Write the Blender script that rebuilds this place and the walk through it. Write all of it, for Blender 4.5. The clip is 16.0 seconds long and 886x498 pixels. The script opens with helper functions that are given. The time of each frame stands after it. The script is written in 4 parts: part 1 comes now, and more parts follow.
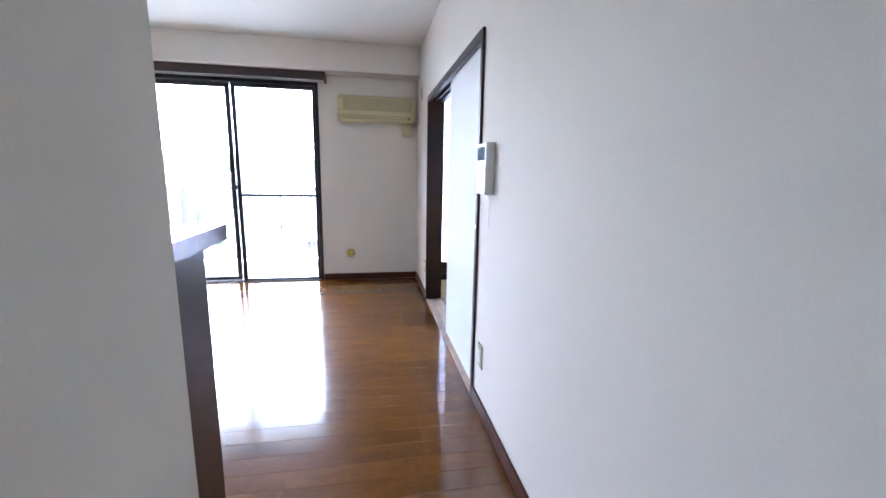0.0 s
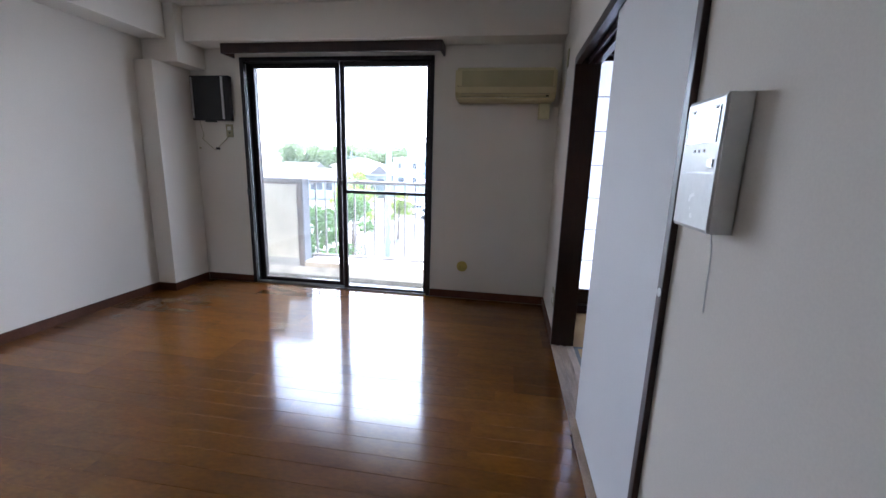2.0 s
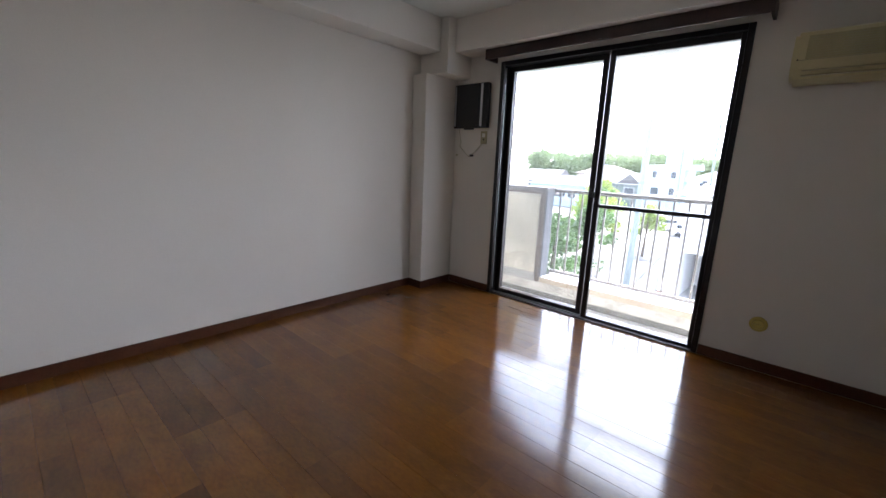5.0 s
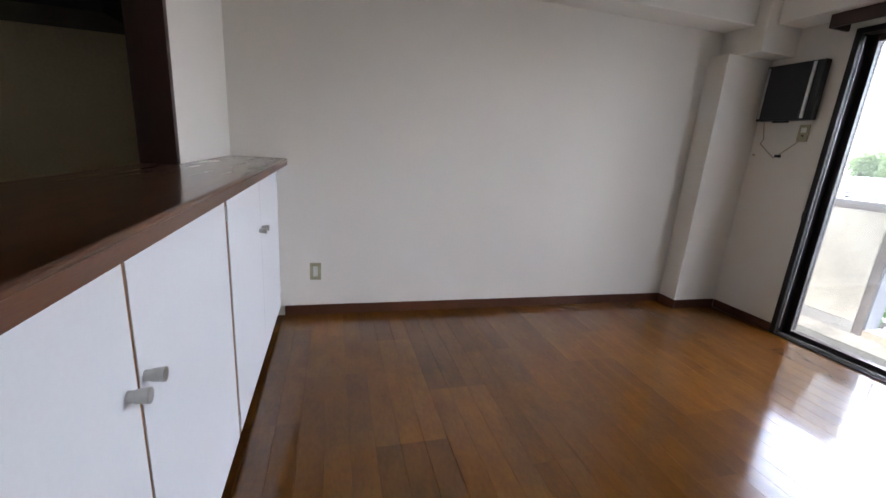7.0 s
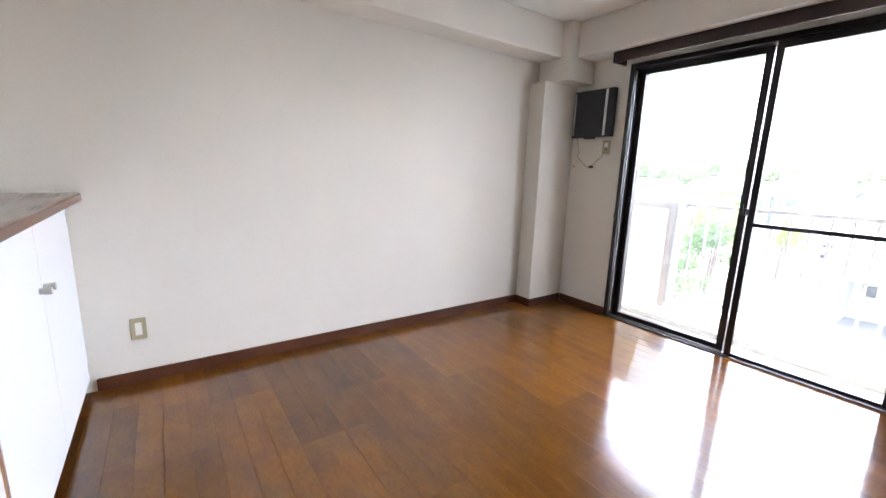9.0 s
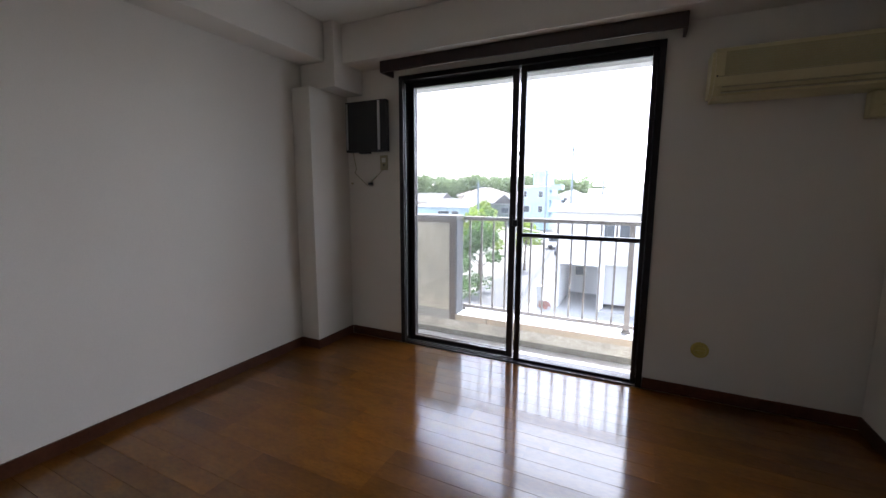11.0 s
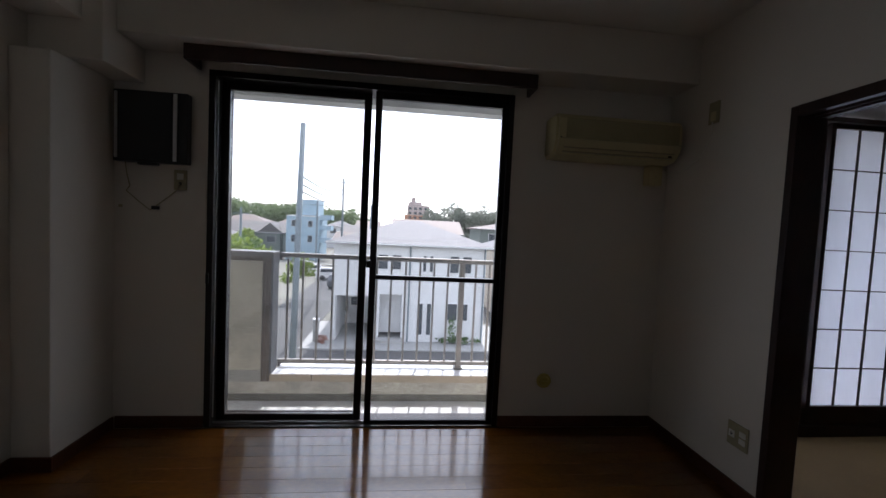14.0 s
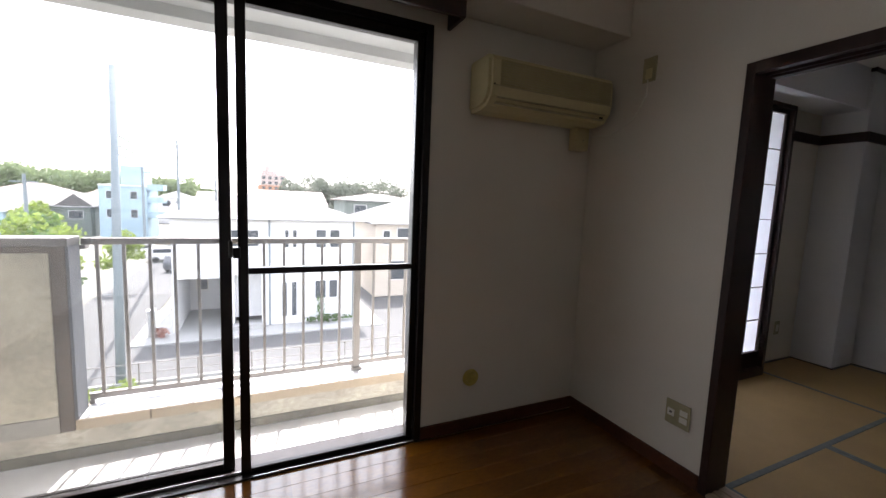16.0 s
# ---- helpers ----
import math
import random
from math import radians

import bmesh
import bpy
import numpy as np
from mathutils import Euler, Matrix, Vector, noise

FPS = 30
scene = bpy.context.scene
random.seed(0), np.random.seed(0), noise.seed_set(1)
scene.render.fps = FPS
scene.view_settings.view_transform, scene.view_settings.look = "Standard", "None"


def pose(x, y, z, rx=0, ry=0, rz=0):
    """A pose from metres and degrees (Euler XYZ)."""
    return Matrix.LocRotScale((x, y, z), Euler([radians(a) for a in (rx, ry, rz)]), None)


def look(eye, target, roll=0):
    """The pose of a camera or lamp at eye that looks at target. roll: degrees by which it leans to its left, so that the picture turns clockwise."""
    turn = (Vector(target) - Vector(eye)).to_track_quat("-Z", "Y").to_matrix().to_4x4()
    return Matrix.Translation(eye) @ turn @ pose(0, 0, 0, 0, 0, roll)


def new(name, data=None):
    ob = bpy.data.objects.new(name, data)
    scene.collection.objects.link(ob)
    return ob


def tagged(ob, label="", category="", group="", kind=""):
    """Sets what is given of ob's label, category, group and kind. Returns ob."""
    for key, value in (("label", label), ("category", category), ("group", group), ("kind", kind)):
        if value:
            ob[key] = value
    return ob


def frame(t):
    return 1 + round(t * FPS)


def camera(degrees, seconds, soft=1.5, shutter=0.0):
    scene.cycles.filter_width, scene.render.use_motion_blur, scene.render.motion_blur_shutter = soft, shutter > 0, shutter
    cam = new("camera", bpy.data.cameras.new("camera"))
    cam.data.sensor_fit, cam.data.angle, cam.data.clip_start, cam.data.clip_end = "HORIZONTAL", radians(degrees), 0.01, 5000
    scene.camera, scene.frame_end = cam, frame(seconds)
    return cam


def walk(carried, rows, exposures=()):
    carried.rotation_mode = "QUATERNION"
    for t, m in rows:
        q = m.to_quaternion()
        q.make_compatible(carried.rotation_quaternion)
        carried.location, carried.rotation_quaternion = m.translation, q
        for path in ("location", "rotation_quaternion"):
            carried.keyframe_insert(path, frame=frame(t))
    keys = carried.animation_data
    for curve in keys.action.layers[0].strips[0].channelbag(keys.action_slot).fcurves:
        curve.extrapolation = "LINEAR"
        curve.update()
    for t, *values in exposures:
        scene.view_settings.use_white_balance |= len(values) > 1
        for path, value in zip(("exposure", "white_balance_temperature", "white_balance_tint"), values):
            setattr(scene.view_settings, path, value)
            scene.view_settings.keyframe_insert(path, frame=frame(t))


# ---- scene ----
cam = camera(95.3, 16.0)
PATH = [
    (0, (-0.004, 2.129, 1.18), (0.36, 4.062, 0.816), 1.1),
    (0.5, (0.108, 2.401, 1.154), (0.242, 4.336, 0.669), 3.0),
    (1, (0.192, 2.627, 1.165), (0.128, 4.559, 0.65), 1.1),
    (1.5, (0.203, 2.888, 1.204), (0.065, 4.848, 0.831), 2.6),
    (2, (0.171, 3.125, 1.195), (-0.127, 5.06, 0.786), 1.7),
    (2.5, (0.142, 3.322, 1.225), (-0.299, 5.234, 0.837), 1.2),
    (3, (0.012, 3.465, 1.198), (-0.277, 5.407, 0.816), -1.7),
    (3.5, (-0.033, 3.542, 1.219), (-0.284, 5.492, 0.85), -1.6),
    (4, (-0.075, 3.56, 1.236), (-0.762, 5.401, 0.863), 0.4),
    (4.2, (-0.052, 3.582, 1.212), (-0.935, 5.337, 0.839), 1.6),
    (6.3, (-0.179, 3.502, 1.2), (-1.888, 4.431, 0.736), 2.0),
    (6.5, (-0.185, 3.5, 1.203), (-1.969, 4.272, 0.735), 3.1),
    (7, (-0.201, 3.475, 1.195), (-2.066, 4.0, 0.697), 4.0),
    (7.5, (-0.204, 3.465, 1.193), (-2.09, 3.906, 0.696), 4.1),
    (8, (-0.196, 3.48, 1.193), (-2.058, 4.005, 0.686), 2.0),
    (8.5, (-0.198, 3.511, 1.201), (-2.008, 4.222, 0.732), 0.9),
    (9, (-0.292, 3.523, 1.216), (-1.9, 4.648, 0.83), 1.9),
    (9.5, (-0.385, 3.557, 1.195), (-1.812, 4.888, 0.755), 0.4),
    (10, (-0.454, 3.725, 1.228), (-1.698, 5.266, 0.943), 1.5),
    (10.2, (-0.443, 3.784, 1.224), (-1.674, 5.334, 0.935), 0.7),
    (12.3, (-0.902, 4.044, 1.223), (-1.006, 6.037, 1.094), 2.1),
    (12.5, (-0.941, 4.051, 1.23), (-1.086, 6.044, 1.144), 1.1),
    (13, (-1.097, 4.034, 1.238), (-1.473, 5.995, 1.117), -1.7),
    (13.5, (-1.154, 4.039, 1.232), (-1.299, 6.027, 1.069), -1.9),
    (14, (-1.147, 4.192, 1.248), (-0.936, 6.178, 1.143), 2.8),
    (14.5, (-1.179, 4.322, 1.246), (-0.83, 6.288, 1.132), 3.2),
    (15, (-1.257, 4.462, 1.248), (-0.54, 6.319, 1.064), 1.9),
    (15.5, (-1.311, 4.584, 1.243), (-0.429, 6.37, 1.055), 3.6),
    (16, (-1.266, 4.8, 1.24), (-0.419, 6.598, 1.021), 2.3),
]
EXPOSURES = [(0.0, 4.75, 5250, 16), (0.5, 4.1, 5250, 16), (1.0, 3.8, 5300, 16), (1.5, 3.45, 5350, 16), (2.0, 3.2, 5500, 16), (2.5, 2.95, 5650, 16), (3.5, 2.85, 5900, 16), (4.0, 2.9, 5950, 16),
             (6.5, 2.65, 5750, 16), (7.0, 3.3, 5950, 16), (8.0, 4.1, 6050, 16), (9.0, 4.2, 6000, 16), (9.5, 3.58, 6000, 16), (10.0, 3.05, 5950, 16), (12.5, 1.15, 6000, 16),
             (13.0, 0.85, 6000, 16), (14.0, 0.86, 6100, 16), (15.0, 1.17, 6350, 16), (15.5, 1.75, 6500, 16), (16.0, 2.15, 6600, 16)]
walk(cam, [(t, look(eye, target, roll)) for t, eye, target, roll in PATH], EXPOSURES)

# ---- daylight ----
SUN_FROM = Vector((0.17, 0.985, 0)).normalized()
SUN_HIGH = radians(63)
world = bpy.data.worlds.new("sky")
scene.world = world
world.use_nodes = True
sky = world.node_tree.nodes.new("ShaderNodeTexSky")
sky.sky_type, sky.sun_disc = "NISHITA", False
sky.sun_elevation, sky.sun_rotation = SUN_HIGH, math.atan2(SUN_FROM.x, SUN_FROM.y)
sky.air_density, sky.dust_density, sky.ozone_density = 1.0, 1.4, 1.0
haze = world.node_tree.nodes.new("ShaderNodeHueSaturation")     # thin white summer haze
haze.inputs["Saturation"].default_value, haze.inputs["Value"].default_value = 0.33, 1.95
world.node_tree.links.new(sky.outputs[0], haze.inputs["Color"])
world.node_tree.links.new(haze.outputs[0], world.node_tree.nodes["Background"].inputs[0])
world.node_tree.nodes["Background"].inputs[1].default_value = 0.15
sun = new("sun", bpy.data.lights.new("sun", "SUN"))
sun.data.energy, sun.data.angle, sun.data.color = 3.4, radians(0.6), (1.0, 0.97, 0.92)
sun_dir = SUN_FROM * math.cos(SUN_HIGH) + Vector((0, 0, math.sin(SUN_HIGH)))
sun.matrix_world = look(sun_dir * 60, (0, 0, 0))
glow = new("window_skylight", bpy.data.lights.new("window_skylight", "AREA"))
glow.data.shape, glow.data.size, glow.data.size_y = "RECTANGLE", 1.7, 1.45
glow.data.energy, glow.data.color = 2.1, (0.86, 0.94, 1.0)
glow.data.spread = radians(168)
glow.matrix_world = look((-1.36, 6.98, 1.06), (-1.36, 5.98, 0.72))


# ---- materials ----
def material(name, col, rough=0.5, metal=0.0, var=0.08, scale=3.0, stretch=(1, 1, 1), fine=0.04, fscale=60.0, bump=0.0, bscale=150.0,
             coat=0.0, rnd=0.0, rvar=0.05, spec=0.5, bdist=0.002):
    """A Principled surface with colour change at two scales, bump, and per-object change."""
    m = bpy.data.materials.new(name)
    m.use_nodes = True
    nt = m.node_tree
    b = nt.nodes["Principled BSDF"]
    link = nt.links.new
    tc = nt.nodes.new("ShaderNodeTexCoord")
    mp = nt.nodes.new("ShaderNodeMapping")
    mp.inputs["Scale"].default_value = stretch
    link(tc.outputs["Object"], mp.inputs["Vector"])
    big = nt.nodes.new("ShaderNodeTexNoise")
    big.inputs["Scale"].default_value, big.inputs["Detail"].default_value = scale, 4
    small = nt.nodes.new("ShaderNodeTexNoise")
    small.inputs["Scale"].default_value, small.inputs["Detail"].default_value = fscale, 3
    vec = mp.outputs["Vector"]
    if rnd:
        info = nt.nodes.new("ShaderNodeObjectInfo")
        off = nt.nodes.new("ShaderNodeVectorMath")
        off.operation = "MULTIPLY_ADD"
        comb = nt.nodes.new("ShaderNodeCombineXYZ")
        for k in range(3):
            link(info.outputs["Random"], comb.inputs[k])
        off.inputs[1].default_value = (37.0, 53.0, 71.0)
        link(comb.outputs[0], off.inputs[0])
        link(vec, off.inputs[2])
        vec = off.outputs[0]
    link(vec, big.inputs["Vector"])
    link(vec, small.inputs["Vector"])

    def spread(src, amount):
        r = nt.nodes.new("ShaderNodeMapRange")
        r.inputs["From Min"].default_value, r.inputs["From Max"].default_value = 0.25, 0.75
        r.inputs["To Min"].default_value, r.inputs["To Max"].default_value = 1 - amount, 1 + amount
        link(src, r.inputs["Value"])
        return r.outputs[0]

    def times(a, c):
        n = nt.nodes.new("ShaderNodeMath")
        n.operation = "MULTIPLY"
        link(a, n.inputs[0])
        link(c, n.inputs[1])
        return n.outputs[0]

    value = times(spread(big.outputs["Fac"], var), spread(small.outputs["Fac"], fine))
    if rnd:
        r = nt.nodes.new("ShaderNodeMapRange")
        r.inputs["To Min"].default_value, r.inputs["To Max"].default_value = 1 - rnd, 1 + rnd
        link(info.outputs["Random"], r.inputs["Value"])
        value = times(value, r.outputs[0])
    hsv = nt.nodes.new("ShaderNodeHueSaturation")
    hsv.inputs["Color"].default_value = (*col, 1)
    link(value, hsv.inputs["Value"])
    link(hsv.outputs[0], b.inputs["Base Color"])
    rr = nt.nodes.new("ShaderNodeMapRange")
    rr.inputs["To Min"].default_value, rr.inputs["To Max"].default_value = max(0.02, rough - rvar), min(1, rough + rvar)
    link(big.outputs["Fac"], rr.inputs["Value"])
    link(rr.outputs[0], b.inputs["Roughness"])
    b.inputs["Metallic"].default_value = metal
    b.inputs["Specular IOR Level"].default_value = spec
    b.inputs["Coat Weight"].default_value = coat
    b.inputs["Coat Roughness"].default_value = 0.29
    if bump:
        bn = nt.nodes.new("ShaderNodeTexNoise")
        bn.inputs["Scale"].default_value, bn.inputs["Detail"].default_value = bscale, 4
        link(mp.outputs["Vector"], bn.inputs["Vector"])
        bp = nt.nodes.new("ShaderNodeBump")
        bp.inputs["Strength"].default_value, bp.inputs["Distance"].default_value = bump, bdist
        link(bn.outputs["Fac"], bp.inputs["Height"])
        link(bp.outputs[0], b.inputs["Normal"])
    return m


def pane_material(name, tint):
    """Clear window glass: lets light through, mirrors by Fresnel."""
    m = bpy.data.materials.new(name)
    m.use_nodes = True
    nt = m.node_tree
    nt.nodes.remove(nt.nodes["Principled BSDF"])
    tr, gl = nt.nodes.new("ShaderNodeBsdfTransparent"), nt.nodes.new("ShaderNodeBsdfGlossy")
    tr.inputs[0].default_value = (*tint, 1)
    gl.inputs["Roughness"].default_value = 0.01
    fr, mix = nt.nodes.new("ShaderNodeFresnel"), nt.nodes.new("ShaderNodeMixShader")
    fr.inputs[0].default_value = 1.45
    nt.links.new(fr.outputs[0], mix.inputs[0])
    nt.links.new(tr.outputs[0], mix.inputs[1])
    nt.links.new(gl.outputs[0], mix.inputs[2])
    veil, veil_mix, ns, mr = (nt.nodes.new(k) for k in ("ShaderNodeBsdfTranslucent", "ShaderNodeMixShader", "ShaderNodeTexNoise", "ShaderNodeMapRange"))
    ns.inputs["Scale"].default_value, ns.inputs["Detail"].default_value = 3.0, 5
    mr.inputs["To Min"].default_value, mr.inputs["To Max"].default_value = 0.010, 0.018      # faint pale veil, added to imitate glare and outdoor haze
    nt.links.new(ns.outputs["Fac"], mr.inputs["Value"])
    nt.links.new(mr.outputs[0], veil_mix.inputs[0])
    nt.links.new(mix.outputs[0], veil_mix.inputs[1])
    nt.links.new(veil.outputs[0], veil_mix.inputs[2])
    nt.links.new(veil_mix.outputs[0], nt.nodes["Material Output"].inputs[0])
    return m


def sheer_material(name, col, through_part, translucent=False):
    """A sheet that lets part of the light through: insect mesh (open) or paper (translucent)."""
    m = bpy.data.materials.new(name)
    m.use_nodes = True
    nt = m.node_tree
    nt.nodes.remove(nt.nodes["Principled BSDF"])
    a = nt.nodes.new("ShaderNodeBsdfTranslucent" if translucent else "ShaderNodeBsdfTransparent")
    d, mix = nt.nodes.new("ShaderNodeBsdfDiffuse"), nt.nodes.new("ShaderNodeMixShader")
    d.inputs[0].default_value = (*col, 1)
    if translucent:
        ns, hs, mr = nt.nodes.new("ShaderNodeTexNoise"), nt.nodes.new("ShaderNodeHueSaturation"), nt.nodes.new("ShaderNodeMapRange")
        ns.inputs["Scale"].default_value = 6
        mr.inputs["To Min"].default_value, mr.inputs["To Max"].default_value = 0.9, 1.06
        hs.inputs["Color"].default_value = (*col, 1)
        nt.links.new(ns.outputs["Fac"], mr.inputs["Value"])
        nt.links.new(mr.outputs[0], hs.inputs["Value"])
        nt.links.new(hs.outputs[0], a.inputs[0])
    mix.inputs[0].default_value = through_part
    nt.links.new(d.outputs[0], mix.inputs[1])
    nt.links.new(a.outputs[0], mix.inputs[2])
    nt.links.new(mix.outputs[0], nt.nodes["Material Output"].inputs[0])
    return m


M_WALL = material("wallpaper", (0.73, 0.68, 0.605), 0.85, var=0.025, scale=1.5, fine=0.03, fscale=220, bump=0.12, bscale=420, spec=0.25)
M_TATAMI_WALL = material("white_wallpaper", (0.74, 0.74, 0.75), 0.85, var=0.025, scale=1.5, fine=0.03, fscale=220, bump=0.12, bscale=420, spec=0.25)
M_CEIL = material("ceiling_paper", (0.74, 0.71, 0.64), 0.9, var=0.03, scale=1.2, fine=0.03, fscale=200, bump=0.2, bscale=300, spec=0.2)
M_FLOOR = material("varnished_floor", (0.135, 0.046, 0.004), 0.10, var=0.22, scale=5, stretch=(1, 2.2, 1), fine=0.16, fscale=34,
                   rnd=0.10, rvar=0.015, spec=0.72, coat=0.2, bump=0.13, bscale=45, bdist=0.0015)


def board_tones(m, width, length, shift, y_edge, amount):
    """Gives whole boards of a strip floor their own tone."""
    nt = m.node_tree
    link = nt.links.new
    geo, sep, comb = nt.nodes.new("ShaderNodeNewGeometry"), nt.nodes.new("ShaderNodeSeparateXYZ"), nt.nodes.new("ShaderNodeCombineXYZ")
    link(geo.outputs["Position"], sep.inputs[0])

    def calc(op, a, b):
        n = nt.nodes.new("ShaderNodeMath")
        n.operation = op
        for k, v in enumerate((a, b)):
            if isinstance(v, (int, float)):
                n.inputs[k].default_value = v
            elif v is not None:
                link(v, n.inputs[k])
        return n.outputs[0]

    row = calc("FLOOR", calc("DIVIDE", calc("SUBTRACT", y_edge, sep.outputs["Y"]), width), None)
    col = calc("FLOOR", calc("DIVIDE", calc("ADD", calc("SUBTRACT", sep.outputs["X"], L_FLOOR), calc("MODULO", calc("MULTIPLY", row, shift), length)), length), None)
    link(row, comb.inputs[0])
    link(col, comb.inputs[1])
    wn = nt.nodes.new("ShaderNodeTexWhiteNoise")
    wn.noise_dimensions = "2D"
    link(comb.outputs[0], wn.inputs["Vector"])
    mr = nt.nodes.new("ShaderNodeMapRange")
    mr.inputs["To Min"].default_value, mr.inputs["To Max"].default_value = 1 - amount, 1 + amount
    link(wn.outputs["Value"], mr.inputs["Value"])
    hsv = [n for n in nt.nodes if n.type == "HUE_SAT"][0]
    old = hsv.inputs["Value"].links[0].from_socket
    link(calc("MULTIPLY", old, mr.outputs[0]), hsv.inputs["Value"])


L_FLOOR, N_FLOOR = -2.93, 6.641
board_tones(M_FLOOR, 0.3, 0.9, 0.55, N_FLOOR, 0.22)
M_GROOVE = material("floor_groove", (0.13, 0.044, 0.008), 0.5)
M_TRIM = material("dark_stained_wood", (0.035, 0.013, 0.008), 0.36, var=0.25, scale=8, stretch=(1, 1, 0.2), fine=0.2, fscale=90, bump=0.08, bscale=120)
M_BASE = material("brown_baseboard", (0.08, 0.027, 0.012), 0.45, var=0.2, scale=6, fine=0.15, fscale=80, spec=0.3)
M_COUNTER = material("varnished_counter_wood", (0.105, 0.038, 0.015), 0.15, var=0.3, scale=4, stretch=(1, 8, 8), fine=0.2, fscale=60, bump=0.06, bscale=25, rvar=0.04, coat=0.4)
M_COUNTER_EDGE = material("counter_edge_wood", (0.125, 0.05, 0.024), 0.3, var=0.2, scale=5, stretch=(1, 8, 8), fine=0.18, fscale=60)
M_DOORWHITE = material("white_cabinet_laminate", (0.72, 0.72, 0.72), 0.45, var=0.02, scale=2, fine=0.015, fscale=90, bump=0.05, bscale=500)
M_FUSUMA = material("fusuma_paper", (0.76, 0.76, 0.76), 0.75, var=0.02, scale=1.5, fine=0.02, fscale=160, bump=0.1, bscale=300, spec=0.3)
M_FRAME = material("bronze_aluminium", (0.018, 0.013, 0.012), 0.32, metal=0.35, var=0.15, scale=9, fine=0.08, fscale=150)
M_RAIL_METAL = material("bare_aluminium", (0.62, 0.62, 0.62), 0.35, metal=0.9, var=0.08, scale=10)
M_GLASS = pane_material("window_glass", (0.96, 0.97, 0.97))
M_SCREEN = sheer_material("insect_mesh", (0.14, 0.17, 0.19), 0.92)
M_SHOJI = sheer_material("shoji_paper", (0.84, 0.86, 0.91), 0.68, True)
M_LIGHTWOOD = material("worn_sill_wood", (0.42, 0.31, 0.22), 0.5, var=0.25, scale=7, stretch=(6, 1, 1), fine=0.2, fscale=70)
M_TATAMI = material("tatami_straw", (0.38, 0.25, 0.10), 0.75, var=0.12, scale=3, fine=0.14, fscale=220, bump=0.3, bscale=260, stretch=(1, 1, 1))
M_TATAMI_EDGE = material("tatami_border_cloth", (0.15, 0.16, 0.155), 0.85, var=0.15, scale=30)
M_CREAM = material("aged_cream_plastic", (0.60, 0.525, 0.29), 0.4, var=0.05, scale=4, fine=0.03)
M_CREAM_DARK = material("aged_louvre_plastic", (0.42, 0.37, 0.22), 0.5, var=0.08, scale=5)
M_GRILLE = material("aged_intake_grille", (0.43, 0.375, 0.20), 0.55, var=0.08, scale=5, fine=0.06, fscale=120)
M_YELLOW = material("yellowed_plastic", (0.52, 0.41, 0.10), 0.45, var=0.08, scale=20)
M_PLATE = material("beige_socket_plate", (0.38, 0.335, 0.20), 0.4, var=0.05, scale=15)
M_SOCKET = material("white_socket_insert", (0.72, 0.70, 0.62), 0.4, var=0.03, scale=15)
M_BLACK = material("black_plastic", (0.012, 0.012, 0.013), 0.35, var=0.1, scale=10)
M_SCREENBLACK = material("matt_display", (0.02, 0.02, 0.022), 0.5, var=0.08, scale=4)
M_SILVER = material("silver_plastic", (0.55, 0.55, 0.56), 0.35, metal=0.7, var=0.06, scale=12)
M_KNOB = material("satin_nickel", (0.50, 0.49, 0.46), 0.38, metal=0.75, var=0.1, scale=40)
M_IPHONE = material("white_plastic", (0.80, 0.79, 0.77), 0.26, var=0.03, scale=8)
M_LCD = material("grey_blue_lcd", (0.10, 0.14, 0.19), 0.06, var=0.1, scale=12)
M_CONCRETE = material("painted_concrete", (0.27, 0.255, 0.23), 0.85, var=0.16, scale=4, fine=0.12, fscale=50, bump=0.4, bscale=90)
M_BORDER = material("grey_brown_border_paint", (0.125, 0.102, 0.083), 0.8, var=0.2, scale=5, fine=0.12, fscale=50, bump=0.3, bscale=80)
M_PARAPET = material("cream_parapet_paint", (0.37, 0.34, 0.27), 0.85, var=0.2, scale=4, fine=0.18, fscale=50, bump=0.5, bscale=70)
M_BALFLOOR = material("balcony_screed", (0.60, 0.595, 0.58), 0.8, var=0.14, scale=3, fine=0.1, fscale=40, bump=0.3, bscale=60)
M_STAIN_SHADE = material("damp_shaded_concrete", (0.15, 0.145, 0.12), 0.9, var=0.3, scale=6, fine=0.2, fscale=30, bump=0.3, bscale=60)
M_CURB = material("stained_curb_mortar", (0.37, 0.345, 0.29), 0.9, var=0.38, scale=3.5, stretch=(1, 1, 1.6), fine=0.2, fscale=28, bump=0.4, bscale=60)
M_CURBCAP = material("tan_curb_mortar", (0.36, 0.295, 0.215), 0.85, var=0.15, scale=5, fine=0.12, fscale=50)
M_FLASH = material("pale_flashing", (0.55, 0.56, 0.58), 0.5, metal=0.2, var=0.1, scale=5, fine=0.06, fscale=60)
M_RAILING = material("grey_bronze_railing", (0.24, 0.22, 0.20), 0.4, metal=0.5, var=0.08, scale=10)
M_COVER = material("dark_grey_cover_paint", (0.10, 0.105, 0.115), 0.6, var=0.12, scale=6)
M_CAP = material("weathered_aluminium", (0.13, 0.122, 0.115), 0.45, metal=0.3, var=0.1, scale=6)
M_SOFFIT = material("soffit_paint", (0.45, 0.46, 0.46), 0.85, var=0.1, scale=3, fine=0.06, fscale=40)
M_SEAM = material("tan_cabinet_board", (0.24, 0.115, 0.045), 0.5, var=0.12, scale=6)
M_KITCHEN = material("kitchen_wall_panel", (0.80, 0.66, 0.42), 0.55, var=0.08, scale=2, fine=0.06)
M_ASPHALT = material("pale_asphalt", (0.085, 0.085, 0.085), 0.9, var=0.12, scale=0.5, fine=0.1, fscale=12, bump=0.3, bscale=40)
